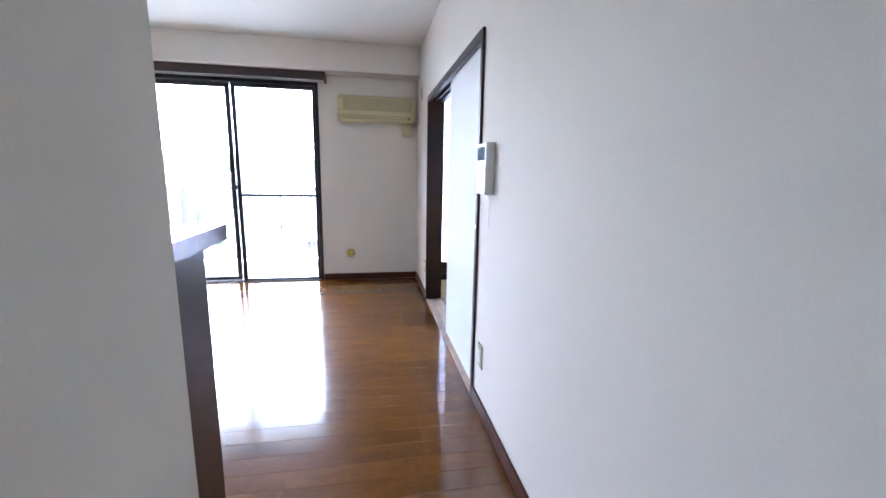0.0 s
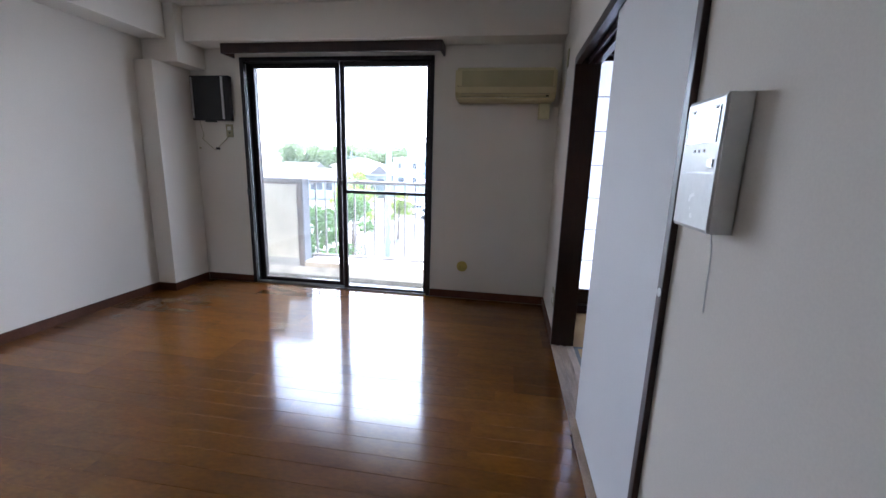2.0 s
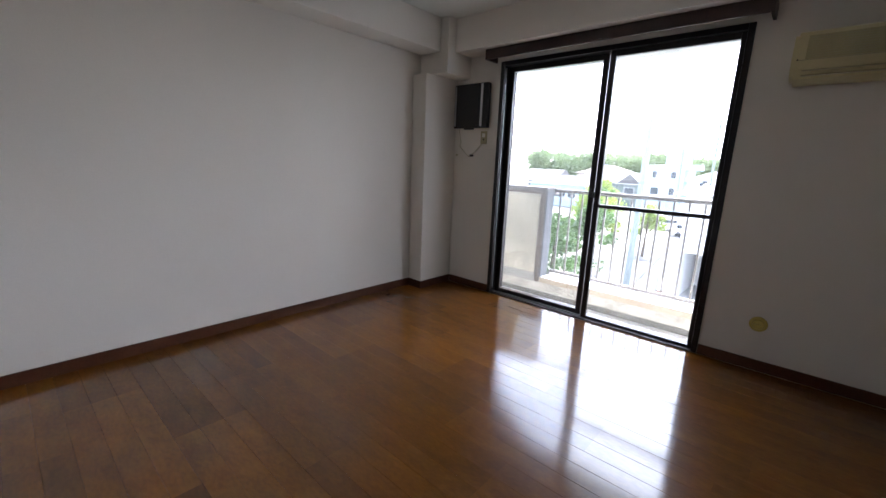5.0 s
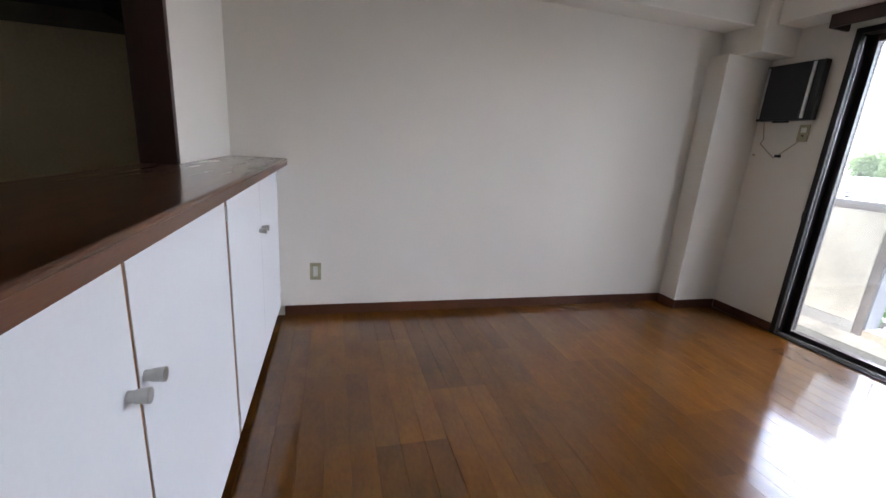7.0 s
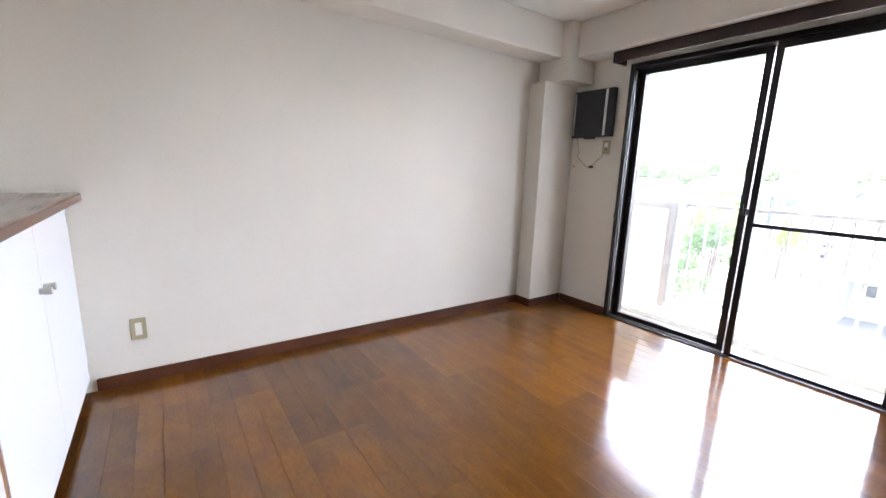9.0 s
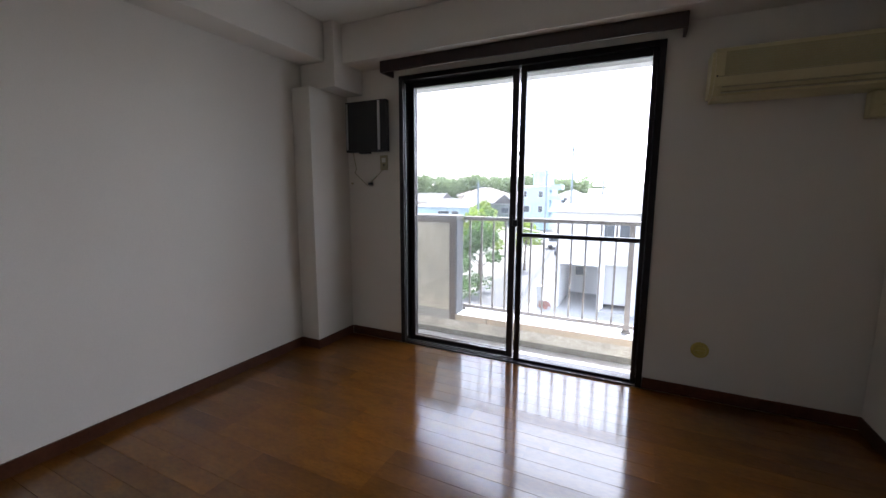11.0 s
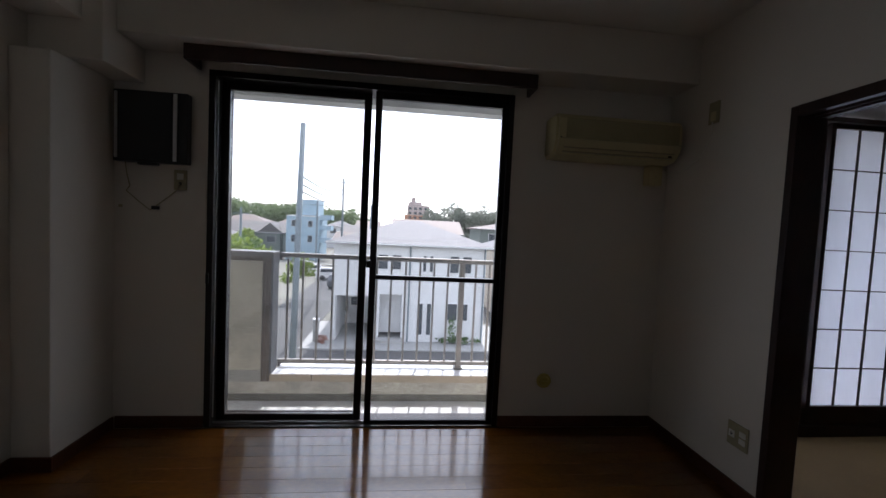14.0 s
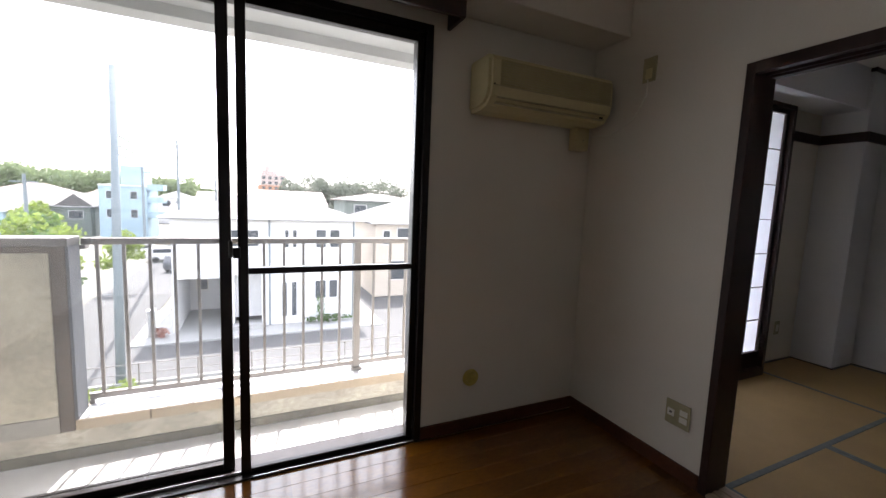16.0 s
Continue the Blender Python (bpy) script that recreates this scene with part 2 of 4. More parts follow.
M_GROUND = material("dry_ground", (0.17, 0.165, 0.14), 0.95, var=0.25, scale=0.08, fine=0.2, fscale=2)
M_PAVING = material("pale_concrete_paving", (0.34, 0.34, 0.33), 0.85, var=0.1, scale=0.6, fine=0.08, fscale=8)
M_HOUSE = material("white_siding", (0.68, 0.68, 0.68), 0.7, var=0.04, scale=0.6, fine=0.04, fscale=10)
M_HOUSE_GREY = material("grey_green_siding", (0.13, 0.155, 0.14), 0.75, var=0.1, scale=0.6, fine=0.08, fscale=8)
M_HOUSE_BLUE = material("pale_blue_wall", (0.31, 0.42, 0.49), 0.7, var=0.08, scale=0.6, fine=0.06, fscale=8)
M_HOUSE_PINK = material("pinkish_tile_wall", (0.36, 0.29, 0.27), 0.7, var=0.08, scale=0.6, fine=0.06, fscale=8)
M_HOUSE_CREAM = material("cream_wall", (0.50, 0.44, 0.37), 0.7, var=0.08, scale=0.6, fine=0.06, fscale=8)
M_TERRACOTTA_WALL = material("orange_brown_tiles", (0.34, 0.17, 0.10), 0.7, var=0.1, scale=0.6)
M_ROOF_PALE = material("pale_slate_roof", (0.135, 0.13, 0.135), 0.7, var=0.08, scale=0.8, fine=0.1, fscale=14)
M_ROOF_DARK = material("dark_tile_roof", (0.085, 0.078, 0.075), 0.6, var=0.15, scale=0.8, fine=0.15, fscale=14)
M_ROOF_BROWN = material("brown_tile_roof", (0.13, 0.095, 0.08), 0.6, var=0.15, scale=0.8, fine=0.15, fscale=14)
M_WINDARK = material("dark_window_glass", (0.05, 0.06, 0.07), 0.1, var=0.1, scale=1)
M_POLE = material("pole_concrete", (0.18, 0.215, 0.235), 0.8, var=0.06, scale=2)
M_LEAF = material("leaves", (0.075, 0.14, 0.035), 0.6, var=0.4, scale=1.2, fine=0.3, fscale=12)
M_LEAF_BRIGHT = material("young_leaves", (0.20, 0.27, 0.05), 0.6, var=0.35, scale=1.5, fine=0.3, fscale=12)
# dark needles lightened towards grey, distance haze mixed into their colour
M_LEAF_DARK_HAZY = material("pine_needles_hazed", (0.15, 0.17, 0.13), 0.7, var=0.4, scale=1.2, fine=0.3, fscale=12)
# woodland green raised so the colour carries the aerial haze
M_LEAF_HAZY = material("woodland_leaves_hazed", (0.17, 0.22, 0.11), 0.8, var=0.3, scale=0.4, fine=0.2, fscale=3)
def leaf_through(m, share):
    """Lets backlight shine through leaves."""
    nt = m.node_tree
    b = nt.nodes["Principled BSDF"]
    tr, mix = nt.nodes.new("ShaderNodeBsdfTranslucent"), nt.nodes.new("ShaderNodeMixShader")
    nt.links.new(b.inputs["Base Color"].links[0].from_socket, tr.inputs[0])
    mix.inputs[0].default_value = share
    nt.links.new(b.outputs[0], mix.inputs[1])
    nt.links.new(tr.outputs[0], mix.inputs[2])
    nt.links.new(mix.outputs[0], nt.nodes["Material Output"].inputs[0])


for leaf in (M_LEAF, M_LEAF_BRIGHT, M_LEAF_DARK_HAZY, M_LEAF_HAZY):
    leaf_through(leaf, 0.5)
M_BARK = material("bark", (0.10, 0.075, 0.055), 0.9, var=0.25, scale=3, stretch=(1, 1, 0.3))
M_CAR_WHITE = material("white_car_paint", (0.72, 0.72, 0.72), 0.25, coat=0.8, var=0.02)
M_CAR_DARK = material("dark_car_paint", (0.05, 0.055, 0.065), 0.25, coat=0.8, var=0.02)
M_TYRE = material("tyre_rubber", (0.02, 0.02, 0.02), 0.8)
M_WIRE = material("cable_black", (0.02, 0.02, 0.02), 0.6)
M_TERRACOTTA = material("red_flower_bed", (0.26, 0.12, 0.09), 0.8, var=0.4, scale=6)


# ---- mesh helpers ----
def box(bm, x0, x1, y0, y1, z0, z1, bevel=0.0):
    vs = [bm.verts.new((x, y, z)) for x in (x0, x1) for y in (y0, y1) for z in (z0, z1)]
    fs = [bm.faces.new([vs[i] for i in f]) for f in ((0, 1, 3, 2), (4, 6, 7, 5), (0, 4, 5, 1), (2, 3, 7, 6), (0, 2, 6, 4), (1, 5, 7, 3))]
    if bevel:
        es = list({e for f in fs for e in f.edges})
        bmesh.ops.bevel(bm, geom=es, offset=bevel, segments=2, profile=0.6, affect="EDGES")
    return bm


def boxes(*specs, bevel=0.0):
    bm = bmesh.new()
    for s in specs:
        box(bm, *s, bevel=bevel)
    return bm


def rod(bm, a, b, r, n=8, r2=None):
    """A round bar from a to b."""
    a, b = Vector(a), Vector(b)
    q = (b - a).to_track_quat("Z", "Y")
    r2 = r if r2 is None else r2
    rings = []
    for p, rad in ((a, r), (b, r2)):
        rings.append([bm.verts.new(p + q @ Vector((rad * math.cos(2 * math.pi * k / n), rad * math.sin(2 * math.pi * k / n), 0))) for k in range(n)])
    for k in range(n):
        bm.faces.new((rings[0][k], rings[0][(k + 1) % n], rings[1][(k + 1) % n], rings[1][k]))
    bm.faces.new(rings[0][::-1])
    bm.faces.new(rings[1])
    return bm


def path_rod(bm, points, r, n=6):
    for a, b in zip(points, points[1:]):
        rod(bm, a, b, r, n)
    return bm


def part(name, bm, mat, parent=None, label="", smooth=False):
    me = bpy.data.meshes.new(name)
    bmesh.ops.recalc_face_normals(bm, faces=bm.faces[:])
    bm.to_mesh(me)
    bm.free()
    me.materials.append(mat)
    if smooth:
        for p in me.polygons:
            p.use_smooth = True
    ob = new(name, me)
    if parent is not None:
        ob.parent = parent
        ob.matrix_parent_inverse = parent.matrix_world.inverted() if parent.type != "EMPTY" else Matrix.Translation(-parent.location)
    if label:
        tagged(ob, label)
    return ob


def thing(name, at, label, category, group=""):
    ob = new(name)
    ob.empty_display_size = 0.05
    ob.location = at
    return tagged(ob, label, category, group)


def structure(name, bm, mat, label="", category=""):
    return tagged(part(name, bm, mat), label, category, kind="structure")


# ---- plan ----
L, R, N = -2.93, 0.54, 6.655          # living room: west wall, east wall, window wall
S = -0.4                              # closing wall behind the walk
CEIL = 2.42
T = 0.12                              # partition thickness
WX0, WX1, WZ0, WZ1 = -2.258, -0.488, 0.0, 2.075   # balcony window
DY0, DY1, DZ = 4.06, 5.825, 1.847      # doorway to the tatami room
TE, TN = 3.43, 6.64                   # tatami room: east wall, north wall
SX0, SX1, SZ0, SZ1 = 0.73, 2.372, 0.05, 2.062      # shoji window
CX, CY = -2.756, 6.235                # pillar corner
NT = 6.82                             # outer face of the window wall

# floors
structure("floor", boxes((L, R, S, N, -0.12, -0.012)), M_GROOVE, "dark wooden subfloor under varnished strips", "floor")
structure("ceiling", boxes((L - T, TE + T, S - T, NT, CEIL, CEIL + 0.1)), M_CEIL, "off-white papered ceiling", "ceiling")
# outer window wall, both rooms
structure("wall_north", boxes(
    (L - T, WX0, N, NT, -0.12, CEIL), (WX1, R + 0.06, N, NT, -0.12, CEIL), (WX0, WX1, N, NT, WZ1, CEIL), (WX0, WX1, N, NT, -0.12, WZ0),
    (R + 0.06, SX0, TN, NT, -0.12, CEIL), (SX1, TE + T, TN, NT, -0.12, CEIL), (SX0, SX1, TN, NT, SZ1, CEIL), (SX0, SX1, TN, NT, -0.12, SZ0)),
    M_WALL, "off-white papered window wall", "wall")
structure("wall_west", boxes((L - T, L, S - T, N, -0.12, CEIL)), M_WALL, "off-white papered side wall", "wall")
structure("wall_east", boxes((R, R + T, S - T, DY0, -0.12, CEIL), (R, R + T, DY1, N - 0.001, -0.12, CEIL), (R, R + T, DY0, DY1, DZ, CEIL)),
          M_WALL, "off-white papered wall with a sliding-door opening", "wall")
structure("wall_south", boxes((L, R, S - T, S, -0.12, CEIL)), M_WALL, "plain papered wall closing the hall", "wall")
structure("wall_kitchen_side", boxes((-0.4335, -0.3135, S, 2.837, 0, CEIL)), M_WALL, "white papered partition beside the kitchen", "wall")
structure("wall_kitchen_front", boxes((L, -2.03, 2.78, 2.88, 0, CEIL), (-2.03, -0.4345, 2.78, 2.88, 0, 0.99), (-2.03, -0.4345, 2.78, 2.88, 2.05, CEIL)),
          M_WALL, "white papered kitchen partition with a serving opening", "wall")
structure("pillar", boxes((L + 0.001, CX, CY, N - 0.001, 0, 1.97), (L + 0.001, -2.60, 6.33, N - 0.001, 1.97, CEIL - 0.001), bevel=0.006), M_WALL, "papered corner pillar with a thicker head", "pillar")
structure("beam_west", boxes((L + 0.001, -2.69, 2.881, 6.33, 2.15, CEIL - 0.001), bevel=0.006), M_WALL, "papered ceiling beam along the side wall", "beam")
structure("beam_north", boxes((-2.6, R - 0.001, 6.42, N - 0.001, 2.15, CEIL - 0.001), bevel=0.006), M_WALL, "papered ceiling beam above the window", "beam")
# kitchen interior lining seen through the serving opening
structure("wall_kitchen_lining", boxes((L + 0.001, L + 0.012, S, 2.779, 0, CEIL)), M_KITCHEN, "ochre kitchen wall panel in shade", "wall")

# baseboards
BZ = 0.07
structure("baseboard", boxes(
    (L, L + 0.012, 3.16, CY, 0, BZ), (L + 0.012, CX + 0.012, CY - 0.012, CY, 0, BZ), (CX, CX + 0.012, CY, N - 0.012, 0, BZ),
    (CX + 0.012, WX0 - 0.002, N - 0.012, N, 0, BZ), (WX1 + 0.002, R - 0.012, N - 0.012, N, 0, BZ), (R - 0.012, R, DY1 + 0.004, N, 0, BZ),
    (R - 0.012, R, S, DY0 - 0.003, 0, BZ), (-0.3135, -0.3015, S, 2.849, 0, BZ), (-0.379, -0.3135, 2.837, 2.849, 0, BZ), bevel=0.003), M_BASE,
    "brown wooden baseboard", "baseboard")

# ---- balcony window ----
FY0, FY1 = N - 0.012, NT
win = tagged(new("window_1"), "dark bronze sliding balcony window with two panes", "window", kind="structure")
win.location = (WX0, N, 0)
part("window_frame", boxes((WX0, WX0 + 0.035, FY0, FY1, WZ0, WZ1), (WX1 - 0.035, WX1, FY0, FY1, WZ0, WZ1), (WX0 + 0.035, WX1 - 0.035, FY0, FY1, WZ1 - 0.035, WZ1),
                           (WX0 + 0.035, WX1 - 0.035, FY0 - 0.001, FY1, 0.0005, WZ0 + 0.008), bevel=0.003), M_FRAME, win)
part("window_track", boxes((WX0 + 0.036, WX1 - 0.036, N + 0.03, N + 0.034, WZ0 + 0.0081, WZ0 + 0.02),
                           (-1.28, WX1 - 0.036, FY0, FY0 + 0.004, 0.0081, 0.0125)), M_RAIL_METAL, win, "bare aluminium sill track")
part("frame_bead", boxes((WX0 + 0.036, WX0 + 0.041, N + 0.02, N + 0.026, WZ0 + 0.05, WZ1 - 0.05), (WX1 - 0.041, WX1 - 0.036, N + 0.02, N + 0.026, WZ0 + 0.05, WZ1 - 0.05)),
     M_RAIL_METAL, win, "bright aluminium guide strips")


def sash(x0, x1, y0, y1, low, mid=None, w=0.04):
    s = part("sash", boxes((x0, x0 + w, y0, y1, 0.0105, 2.05), (x1 - w, x1, y0, y1, 0.0105, 2.05), (x0 + w, x1 - w, y0, y1, 2.0, 2.05),
                           (x0 + w, x1 - w, y0, y1, 0.0105, low), *([(x0 + w, x1 - w, y0, y1, mid - 0.014, mid + 0.014)] if mid else []), bevel=0.003), M_FRAME, win)
    for z0, z1 in (((low, mid - 0.014), (mid + 0.014, 2.0)) if mid else ((low, 2.0),)):
        g = part("pane", boxes((x0 + w - 0.002, x1 - w + 0.002, (y0 + y1) / 2 - 0.0025, (y0 + y1) / 2 + 0.0025, z0 - 0.002, z1 + 0.002)), M_GLASS, s)
        g.visible_shadow = False
    return s


sash(-2.222, -1.354, N + 0.075, N + 0.105, 0.045, w=0.046)
inner = sash(-1.328, -0.515, N + 0.02, N + 0.05, 0.03, 0.926)
part("crescent_lock", boxes((-1.345, -1.318, N - 0.012, N + 0.02, 0.985, 1.03), (-1.36, -1.345, N - 0.018, N - 0.008, 0.99, 1.06), bevel=0.004), M_BLACK, win, "black crescent lock")
part("frame_latch", boxes((WX0 + 0.004, WX0 + 0.02, FY0 - 0.014, FY0 - 0.001, 0.86, 0.92), bevel=0.003), M_BLACK, win)
scr = tagged(new("insect_screen"), "fine grey mesh insect screen outside the sliding window", "insect screen")
scr.location = (WX0, N + 0.13, 0.04)
part("screen_frame", boxes((-2.205, -2.18, N + 0.12, N + 0.135, 0.012, 2.04), (-1.395, -1.37, N + 0.12, N + 0.135, 0.012, 2.04), (-2.18, -1.395, N + 0.12, N + 0.135, 2.015, 2.04),
                           (-2.18, -1.395, N + 0.12, N + 0.135, 0.012, 0.042)), M_FRAME, scr)
part("mesh", boxes((-2.181, -1.394, N + 0.127, N + 0.1275, 0.041, 2.016)), M_SCREEN, scr)

# curtain box above the window
cb = thing("curtain_box", (-1.36, N, 2.07), "dark brown wooden curtain box above the window", "curtain box")
part("front_board", boxes((-2.32, -0.40, 6.49, 6.508, 2.07, 2.15), bevel=0.004), M_TRIM, cb)
part("top_board", boxes((-2.32, -0.40, 6.508, N - 0.001, 2.137, 2.149)), M_TRIM, cb)
for x in (-2.32, -0.416):
    part("end_board", boxes((x, x + 0.016, 6.508, N - 0.001, 2.07, 2.137)), M_TRIM, cb)
bm = boxes((-2.30, -0.43, 6.56, 6.585, 2.118, 2.136))
part("curtain_rail", bm, M_SILVER, cb, "silver curtain rail")

# ---- doorway to the tatami room ----
door = tagged(new("door_1"), "dark wooden sliding-door frame, half open", "door", kind="structure")
door.location = (R, DY0, 0)
X0, X1 = R - 0.014, R + T + 0.014
part("jamb", boxes((X0, X1, DY1 - 0.035, DY1, 0, DZ), bevel=0.003), M_TRIM, door)
part("jamb", boxes((X0, X1, DY0, DY0 + 0.03, 0, DZ), bevel=0.003), M_TRIM, door)
part("head", boxes((X0, R + 0.018, DY0 + 0.03, DY1 - 0.035, DZ - 0.045, DZ), (R + 0.018, R + 0.024, DY0 + 0.03, DY1 - 0.035, DZ - 0.03, DZ), (R + 0.058, R + 0.064, DY0 + 0.03, DY1 - 0.035, DZ - 0.045, DZ),
                   (R + 0.098, X1, DY0 + 0.03, DY1 - 0.035, DZ - 0.045, DZ), (R + 0.024, R + 0.098, DY0 + 0.03, DY1 - 0.035, DZ - 0.012, DZ)), M_TRIM, door)
part("sill", boxes((X0 + 0.004, R + 0.02, DY0 + 0.03, DY1 - 0.035, -0.012, 0.012), (R + 0.02, R + 0.042, DY0 + 0.03, DY1 - 0.035, -0.012, 0.007), (R + 0.042, R + 0.066, DY0 + 0.03, DY1 - 0.035, -0.012, 0.012),
                   (R + 0.066, R + 0.088, DY0 + 0.03, DY1 - 0.035, -0.012, 0.007), (R + 0.088, X1, DY0 + 0.03, DY1 - 0.035, -0.012, 0.012), bevel=0.001), M_LIGHTWOOD, door, "worn pale wooden sill with two grooves")
part("latch_ring", rod(bmesh.new(), (X0 - 0.002, DY0 + 0.012, 0.925), (X0 + 0.002, DY0 + 0.012, 0.925), 0.01, 14), M_SILVER, door, "small chrome latch ring")


def fusuma(y0, y1, x, label):
    f = thing("sliding_door", (x, y0, 0.01), label, "sliding door", "fusuma leaves")
    part("panel", boxes((x, x + 0.018, y0 + 0.006, y1 - 0.006, 0.016, DZ - 0.022)), M_FUSUMA, f)
    part("edge_strip", boxes((x + 0.001, x + 0.017, y1 - 0.006, y1, 0.009, DZ - 0.016)), M_DOORWHITE, f)
    part("edge_strip", boxes((x + 0.001, x + 0.017, y0, y0 + 0.006, 0.009, DZ - 0.016)), M_TRIM, f)
    p = part("flush_pull", boxes((x - 0.003, x + 0.002, y0 + 0.04, y0 + 0.043, 0.78, 0.875), (x - 0.003, x + 0.002, y0 + 0.071, y0 + 0.074, 0.78, 0.875), (x - 0.003, x + 0.002, y0 + 0.043, y0 + 0.071, 0.78, 0.784),
                                   (x - 0.003, x + 0.002, y0 + 0.043, y0 + 0.071, 0.871, 0.875)), M_SILVER, f, "chrome flush pull")
    part("pull_recess", boxes((x - 0.001, x + 0.003, y0 + 0.043, y0 + 0.071, 0.784, 0.871)), M_BLACK, p)
    return f


fusuma(DY0 + 0.031, 4.965, R + 0.022, "white papered sliding door slid to its jamb")
fusuma(DY0 + 0.035, 4.955, R + 0.068, "white papered sliding door behind the other leaf")

# ---- kitchen counter ----
CT, CB, CFY = 1.05, 1.012, 3.20
ctr = thing("kitchen_counter", (-1.62, 2.95, CB), "dark varnished wooden counter top with worn gloss", "counter")
bm = bmesh.new()
prof = [(2.77, CB), (2.77, CT)] + [(CFY - 0.011 + 0.01 * math.sin(a * math.pi / 10), CT - 0.01 + 0.01 * math.cos(a * math.pi / 10)) for a in range(6)] + [(CFY - 0.001, CB)]
rings = [[bm.verts.new((x, y, z)) for y, z in prof] for x in (L + 0.001, -0.348)]
for k in range(len(prof)):
    j = (k + 1) % len(prof)
    bm.faces.new((rings[0][k], rings[0][j], rings[1][j], rings[1][k]))
bm.faces.new(rings[0])
bm.faces.new(rings[1][::-1])
part("top_board", bm, M_COUNTER, ctr)
part("front_edge", boxes((L + 0.001, -0.3475, CFY - 0.0009, CFY - 0.0004, CB - 0.0005, CT - 0.0105)), M_COUNTER_EDGE, ctr, "lighter brown wooden edge strip")
CABY = 3.135
for k in range(2):
    x0 = L + 0.004 + k * 1.275
    wd = (0.6375, 0.6375) if k == 0 else (0.69, 0.554)
    cab = thing("counter_cabinet", (x0 + 0.65, 3.0, 0), "white two-door low cabinet with brown edges under the counter", "cabinet", "counter cabinets")
    part("body", boxes((x0, x0 + sum(wd) - 0.001, 2.881, CABY - 0.003, 0.07, CB - 0.001)), M_SEAM, cab)
    part("kickboard", boxes((x0, x0 + sum(wd) - 0.001, 2.881, CABY - 0.03, 0.0, 0.069)), M_TRIM, cab, "dark kickboard")
    for d in range(2):
        dx = x0 + wd[0] * d
        g0, g1 = ((0.002, 0.0016), (0.0016, 0.016), (0.015, 0.006), (0.006, 0.003))[2 * k + d]
        dr = part("door", boxes((dx + g0, dx + wd[d] - g1, CABY - 0.0028, CABY, 0.075, CB - 0.004), bevel=0.001), M_DOORWHITE, cab)
        kx = dx + (wd[d] - 0.026 if d == 0 else 0.042)
        kn = rod(bmesh.new(), (kx, CABY, 0.74), (kx, CABY + 0.012, 0.74), 0.011, 14)
        rod(kn, (kx, CABY + 0.012, 0.74), (kx, CABY + 0.034, 0.74), 0.0125, 16, 0.0145)
        part("knob", kn, M_KNOB, dr, "satin nickel knob")
        hx = dx + (0.0 if d == 0 else wd[d] - 0.018)
        for hz in (0.14, 0.93):
            part("hinge", boxes((hx + 0.004, hx + 0.014, CABY, CABY + 0.002, hz - 0.025, hz + 0.025)), M_KNOB, dr)
endp = thing("counter_end_panel", (-0.34, 3.0, 0), "dark stained wooden end panel of the counter", "end panel")
part("board", boxes((-0.406, -0.381, 2.8385, CABY + 0.004, 0.0, CB - 0.001), bevel=0.002), M_TRIM, endp)
sj = tagged(new("trim"), "dark brown casing of the serving opening", "casing", kind="structure")
sj.location = (-2.03, 2.88, CT)
part("casing_jamb", boxes((-2.045, -2.01, 2.765, 2.892, CT, 2.06), bevel=0.002), M_TRIM, sj)
part("casing_head", boxes((-2.01, -0.4345, 2.765, 2.892, 2.03, 2.06), bevel=0.002), M_TRIM, sj)
hood = thing("range_hood", (-2.6, 2.2, 1.62), "black kitchen range hood on the side wall", "range hood")
bm = bmesh.new()
lo = [bm.verts.new(v) for v in ((L + 0.013, 1.85, 1.70), (-2.45, 1.85, 1.70), (-2.45, 2.52, 1.70), (L + 0.013, 2.52, 1.70))]
hi = [bm.verts.new(v) for v in ((L + 0.013, 1.85, 2.05), (-2.68, 1.85, 2.05), (-2.68, 2.52, 2.05), (L + 0.013, 2.52, 2.05))]
for k in range(4):
    bm.faces.new((lo[k], lo[(k + 1) % 4], hi[(k + 1) % 4], hi[k]))
bm.faces.new(lo[::-1])
bm.faces.new(hi)
part("canopy", bm, M_BLACK, hood)
part("rim", boxes((L + 0.013, -2.445, 1.845, 2.525, 1.645, 1.699), bevel=0.003), M_BLACK, hood)

# ---- wall things of the living room ----
ac = thing("air_conditioner", (0.1, N, 1.70), "aged cream wall air conditioner", "air conditioner")
AX0, AX1 = -0.285, 0.492
bm = bmesh.new()
prof = [(N - 0.002, 1.945), (6.50, 1.945), (6.468, 1.932), (6.455, 1.91), (6.452, 1.80), (6.462, 1.755), (6.50, 1.712), (6.56, 1.70), (N - 0.002, 1.70)]
rings = [[bm.verts.new((x, y, z)) for y, z in prof] for x in (AX0, AX1)]
for k in range(len(prof)):
    j = (k + 1) % len(prof)
    bm.faces.new((rings[0][k], rings[0][j], rings[1][j], rings[1][k]))
bm.faces.new(rings[0])
bm.faces.new(rings[1][::-1])
bmesh.ops.bevel(bm, geom=[e for f in bm.faces if len(f.verts) > 4 for e in f.edges], offset=0.016, segments=2, affect="EDGES")
part("body", bm, M_CREAM, ac)
part("intake_panel", boxes((AX0 + 0.055, AX1 - 0.03, 6.448, 6.4525, 1.80, 1.912), bevel=0.002), M_GRILLE, ac, "darker flat intake panel")
for k in range(9):
    part("intake_rib", boxes((AX0 + 0.06, AX1 - 0.035, 6.4455, 6.4482, 1.808 + k * 0.0115, 1.811 + k * 0.0115)), M_CREAM_DARK, ac)
part("side_screw", rod(bmesh.new(), (AX0 + 0.025, 6.4535, 1.80), (AX0 + 0.025, 6.449, 1.80), 0.004, 10), M_BLACK, ac)
